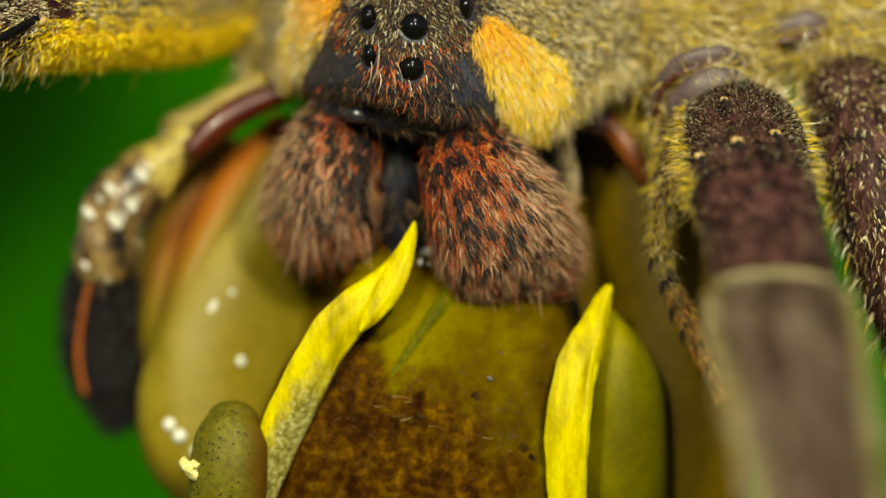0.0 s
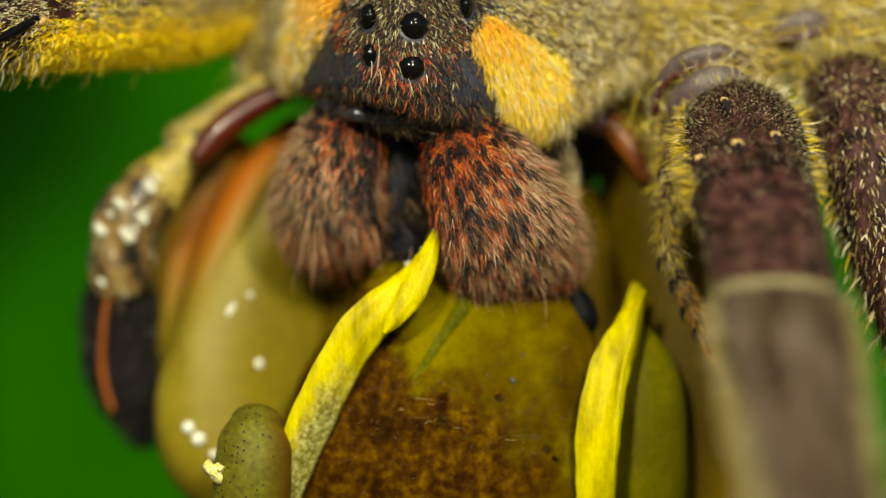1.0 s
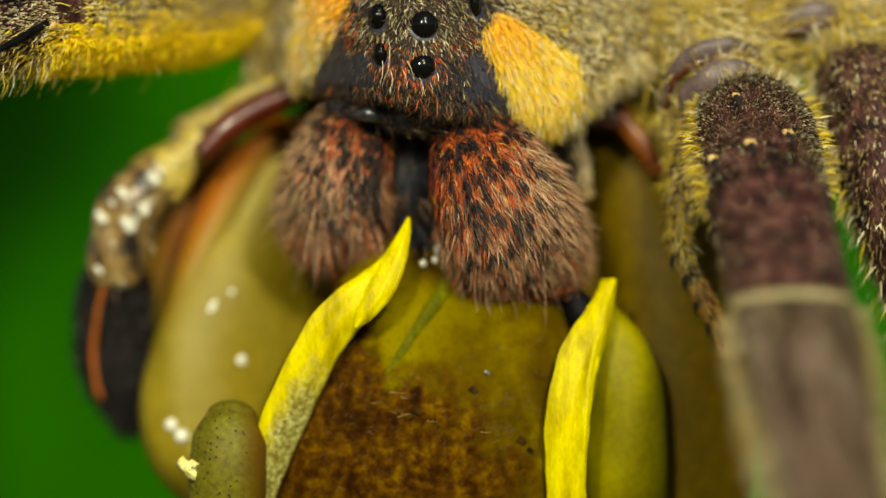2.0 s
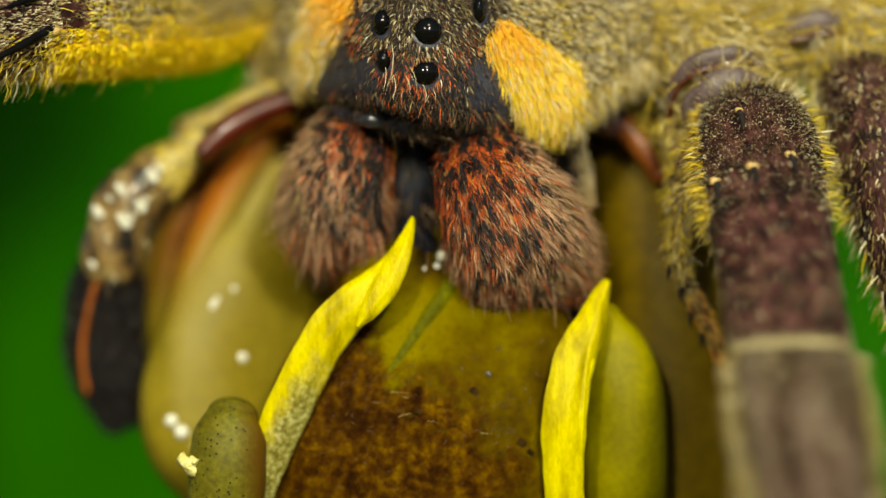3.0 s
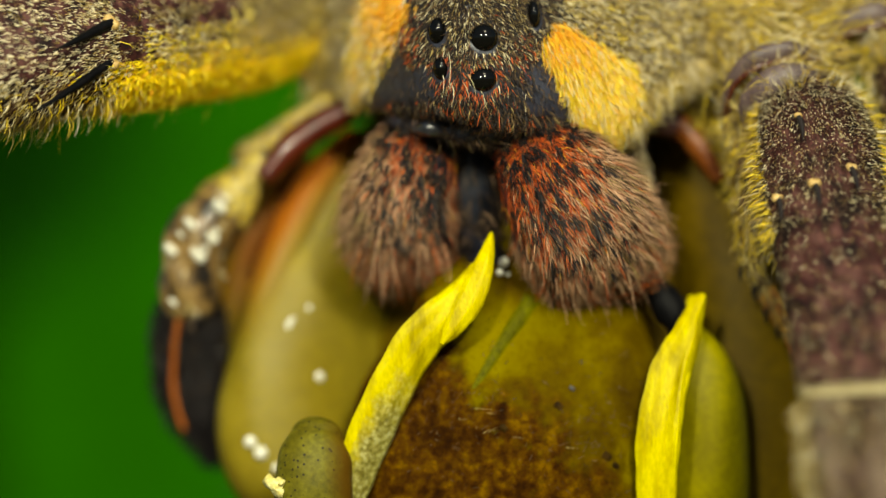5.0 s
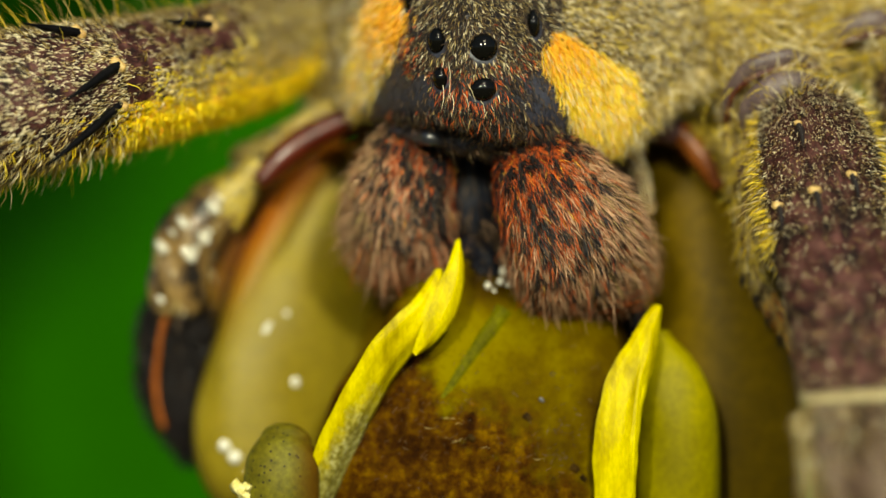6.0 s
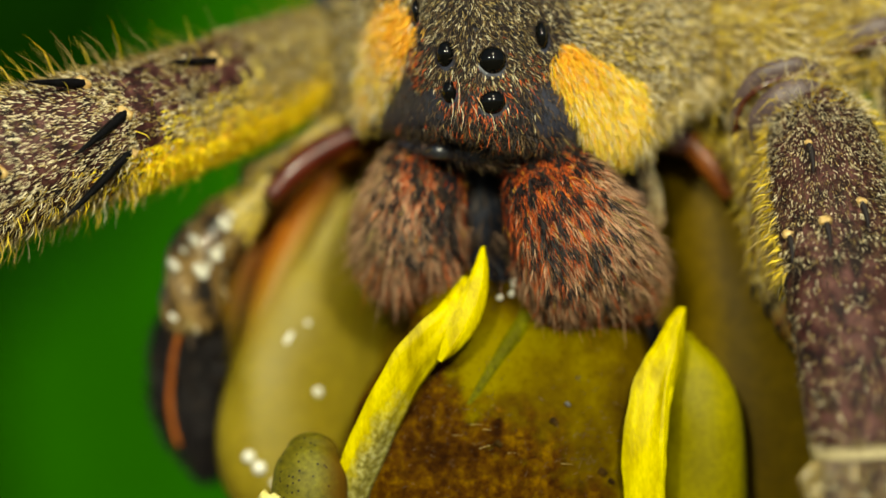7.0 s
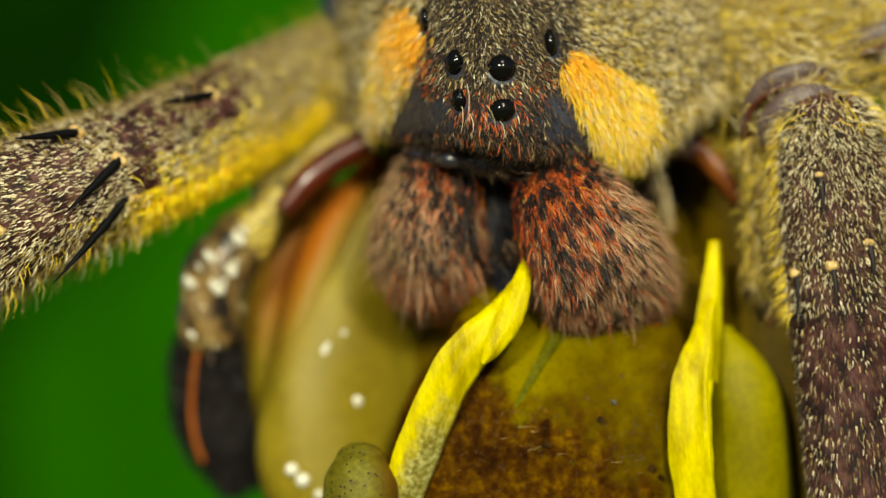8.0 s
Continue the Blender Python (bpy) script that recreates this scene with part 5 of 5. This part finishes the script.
    part("crumb", join(*(Tube(rows, n=10, ring=9, cap=(0.5, 0.4), lumps=0.35, seed=k).geo() for k, rows in enumerate((
        [(322, 814, -44, 7, 5), (336, 826, -50, 12, 6), (350, 836, -48, 9, 5)], [(332, 834, -52, 8, 5), (346, 842, -54, 9, 5), (358, 840, -48, 5, 4)], [(340, 818, -50, 5, 4), (350, 826, -56, 7, 5)])))), M["crumb"], prey, "pale yellow crumb")
    grid_s, grid_p = np.meshgrid(np.linspace(0.2, 0.7, 90), np.linspace(0.3, 2.85, 90))
    skin, out, _ = belly.at(grid_s.ravel(), grid_p.ravel())
    for x, y, r, tone in ((922, 790, 10, "scab"), (938, 806, 7, "scab"), (868, 668, 5, "boss"), (846, 700, 9, "scab"), (760, 742, 8, "scab")):
        q = int(np.argmin((skin[:, 0] - W(x, y, 30)[0]) ** 2 + (skin[:, 2] - W(x, y, 30)[2]) ** 2))
        e = Tube([(-0.5 * r, -0.4 * r, 0, 0.75 * r, 2.5), (0.5 * r, 0.4 * r, 0, 0.7 * r, 2.5)], n=14, ring=28, lumps=0.03, seed=x).geo()
        v = e[0] - e[0].mean(0)
        turn = np.array(Vector(out[q]).to_track_quat("-Y", "Z").to_matrix())
        part("blemish", (v @ turn.T + skin[q], e[1], e[2]), M[tone], prey, "small dark or reddish blemish on the belly")
    line = []
    for x, y in ((800, 512), (778, 548), (754, 584), (726, 622), (700, 655), (672, 690)):
        q = int(np.argmin((skin[:, 0] - W(x, y, 40)[0]) ** 2 + (skin[:, 2] - W(x, y, 40)[2]) ** 2))
        line.append(skin[q] - out[q] * 18 * U)
    part("ridge", rod(line, 24 * U, 17 * U, 24), M["ridge"], prey, "thin yellow-green ridge on the belly")
    rng = np.random.default_rng(51)
    k = 500
    s, ph = np.clip(rng.normal(0.46, 0.09, k), 0.26, 0.66), rng.normal(1.65, 0.5, k)
    p, nrm, t = belly.at(s, ph)
    way = rng.normal(0, 1, (k, 3)) + np.array((1.2, 0, 0.3))
    hair_part(prey, strands(p, nrm, way, rng.uniform(6, 20, k), rng.uniform(0.8, 1.4, k), 0.12, 0.4, pick(rng, k, brown=0.9, black=0.1), rng), "fine brown fibres crusted on the belly", "fibres")
    k = 13
    p, nrm, t = belly.at(rng.uniform(0.45, 0.49, k), rng.normal(1.62, 0.1, k))
    hair_part(prey, strands(p, nrm, rng.normal(0, 0.3, (k, 3)) + np.array((1.0, 0, 0.1)), rng.uniform(16, 40, k), 0.7, 0.05, 0.3, pick(rng, k, brown=0.4, tan=0.6), rng), "a few loose yellow fibres stuck to the belly", "fibres")
    return prey


def motions():
    """Everything that moves: seconds and poses in the space of each part's thing."""
    def key(ob, rows):
        rest = np.array(ob.location)
        walk(ob, [(t, pose(*(rest + np.array((dx, 0, -dy)) * U), rx, ry, rz)) for t, dx, dy, rx, ry, rz in rows])
    times = (0, 0.5, 1, 1.2, 1.5, 1.7, 2.8, 3, 3.5, 4, 4.5, 4.7, 5.8, 6, 6.5, 7, 7.5, 8)
    alpha = (26.3, 26.2, 27.7, 28.5, 29.9, 30.2, 35.2, 36.8, 40.2, 43.6, 46.2, 46.4, 45.4, 45.9, 48.6, 56.5, 67.6, 86)
    key(PARTS["leg_r"], [(t, 0, 0, -(90 - a), 0, 0) for t, a in zip(times, alpha)])
    up = (0, 0, 3, 3.8, 6.6, 6, 0.8, 1, 0.2, 2.4, 4.2, 4.8, 3, 3.4, 2.2, 1.9, 1.9, 1)
    out = (0, -1.5, 1, 2.5, -2, -4.5, -1, -1, -3, -2.5, 4, 5, -4, -3, -3.5, -3.5, -4, -4)
    sink = (4, 4, 8, 12, 20, 18, 10, 12, 15, 12, 8, 8, 3, 3, 3, 2, 2, 2)
    key(PARTS["jaw_r"], [(t, 0, y, -1.2 * u, -o, 0) for t, u, o, y in zip(times, up, out, sink)])
    opened = (0, 0.1, 0.5, 0.75, 0.95, 0.95, 0, 0, 0, 0.55, 0.7, 0.7, 0, 0, 0, 0, 0.2, 0.5)
    rest = FANGS[0].location.copy()
    walk(FANGS[0], [(t, Matrix.Translation(rest + Vector((-40, 100, 30)) * U * (1 - q))) for t, q in zip(times, opened)])
    sx = (0, 5, 14, 10, 5, 0, -4, -4, -3, 4, 2, 2, 1, 1, -1, 2, 12, 20)
    sy = (0, 3, 7, 14, 20, 14, 1, 1, 3, 9, 13, 14, -4, -5, -2, 0, -1, -3)
    key(PARTS["jaw_l"], [(t, x * 0.5, y, 0, -x * 0.15, 0) for t, x, y in zip(times, sx, sy)])
    drop = (-3.2, -3.2, -3.2, -3.2, -3.5, -3.5, -3.2, -3.2, -3, -2.8, -2.5, -1.8, 3.6, 5.4, 10.8, 11.2, 15.2, 17.5)
    twist = (0, 0, 0, 0, -0.5, -0.5, 0, 0, 0, 0.5, 1, 1.5, 5.5, 7, 11.5, 11.5, 15.5, 17.5)
    turn = (0, 0, 0, 0, 0, 0, 0, 0, 0, 0, 0, 0, 0, 0, 2.4, 2.4, 6.6, 8.8)
    rest = PARTS["leg_l"].location.copy()
    length = Vector(W(-120, 38, -20) - W(510, 0, 510))
    walk(PARTS["leg_l"], [(t, Matrix.Translation(rest) @ pose(0, 0, 0, 0, 0, -z) @ pose(0, 0, 0, 0, -q, 0) @ Matrix.Rotation(radians(-w), 4, length)) for t, q, w, z in zip(times, drop, twist, turn)])
    swing = (0, 2, 5, 4.5, 2.8, 1.5, -3, -3, -1.3, 3, 4, 4, -1, -1, -1.5, -0.6, 1.5, 1.5)
    key(PARTS["palp_l"], [(t, 0, 0, 0, -q, 0) for t, q in zip(times, swing)])
    back = (0, 0, 0, 1, 3, 3, 6, 7, 9, 11, 12, 12, 13, 13, 14, 17, 22, 29)
    aside = (0, 1, 3, 3, 3, 3, 1, 1, 1.5, 3, 4.5, 4.5, 5, 5, 5, 5, 3, 0)
    key(PARTS["palp_r"], [(t, 0, 0, b, -a, 0) for t, b, a in zip(times, back, aside)])
    px = (0, 21, 45, 40, 2, -28, -48, -37, -14, 10, 33, 26, -68, -59, -46, -34, 1, 26)
    py = (0, -2, 5, 2, -4, -4, -14, -16, -16, -5, -5, -3, 14, 2, -13, -9, -9, -17)
    roll = (0, 0, 0, 0, 0, 0, 0.6, 0.6, 0.8, 0.8, 0.8, 0.9, 2.8, 2.8, 2.6, 2.4, 1.4, 0.6)
    # the bands twist, sway and are drawn up as the jaws pull at them
    tilt = (0, 0, 0, 0, 0, 0, 0, 0, 0, 0, 0, 0, 24, 25, 24, 18, 8, 0)
    axis = Vector(W(660, 515, -10) - W(484, 800, -10))
    mid = Vector(W(575, 640, -10) - W(784, 441, 0))
    walk(BANDS["left"], [(t, Matrix.Translation(mid) @ Matrix.Rotation(radians(w), 4, axis) @ Matrix.Translation(-mid)) for t, w in zip(times, tilt)])
    bx = (0, 4, 12, 14, 11, 8, -4, -3, 3, 11, 20, 18, -5, -6, -4, -4, -6, -8)
    lean = (0, 1, 2, 3, 5, 4, 0, 0, 1, 2, 3.5, 3.5, 0, 0, 0, 0, -1.5, -3)
    key(BANDS["right"], [(t, x, 0, 0, w, 0) for t, x, w in zip(times, bx, lean)])
    pull = (-150, -140, -100, -95, -90, -95, -150, -150, -130, -75, -95, -100, -150, -150, -150, -140, -110, -5)
    key(BANDS["stalk"], [(t, 0.3 * p, -p, 0, 0, 0) for t, p in zip(times, pull)])
    key(PREY, [(t, 0.9 * x, y, 0, r, math.degrees(0.00067 * x)) for t, x, y, r in zip(times, px, py, roll)])


build_setting()
build_plant([(0.03, 0.30, 0), (0.04, 0.31, 0.2), (0.02, 0.30, 0.42), (0.03, 0.31, 0.7)], (
    ((0.03, 0.30, 0.36), 75, 18, 0.26, 0.075, 0.10), ((0.03, 0.30, 0.38), 58, -22, 0.26, 0.08, 0.12),
    ((0.02, 0.29, 0.60), -58, 140, 0.2, 0.07, 0.1), ((0.03, 0.30, 0.64), -30, 60, 0.2, 0.06, 0.2),
    ((0.03, 0.30, 0.64), 25, -70, 0.2, 0.06, 0.3), ((0.03, 0.30, 0.25), 20, 130, 0.22, 0.07, 0.3),
    ((0.035, 0.30, 0.466), 1, 174, 0.315, 0.04, 0.0)), "broad-leaved green plant growing behind and under the spider", "leaf")
# plant added at the left; its darker leaf colour stands in for shade
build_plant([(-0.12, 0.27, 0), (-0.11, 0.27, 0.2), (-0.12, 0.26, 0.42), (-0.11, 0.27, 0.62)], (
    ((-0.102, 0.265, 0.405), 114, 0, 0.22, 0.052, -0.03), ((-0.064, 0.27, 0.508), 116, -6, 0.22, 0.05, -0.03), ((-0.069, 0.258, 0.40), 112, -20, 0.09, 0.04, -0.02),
    ((-0.115, 0.27, 0.30), 100, 60, 0.24, 0.07, -0.05), ((-0.115, 0.27, 0.6), 40, 150, 0.2, 0.06, 0.3)), "upright green plant further back, background shade put into its leaf colour", "shaded_leaf")
SPIDER, PARTS = build_spider()
PREY = build_prey()
motions()
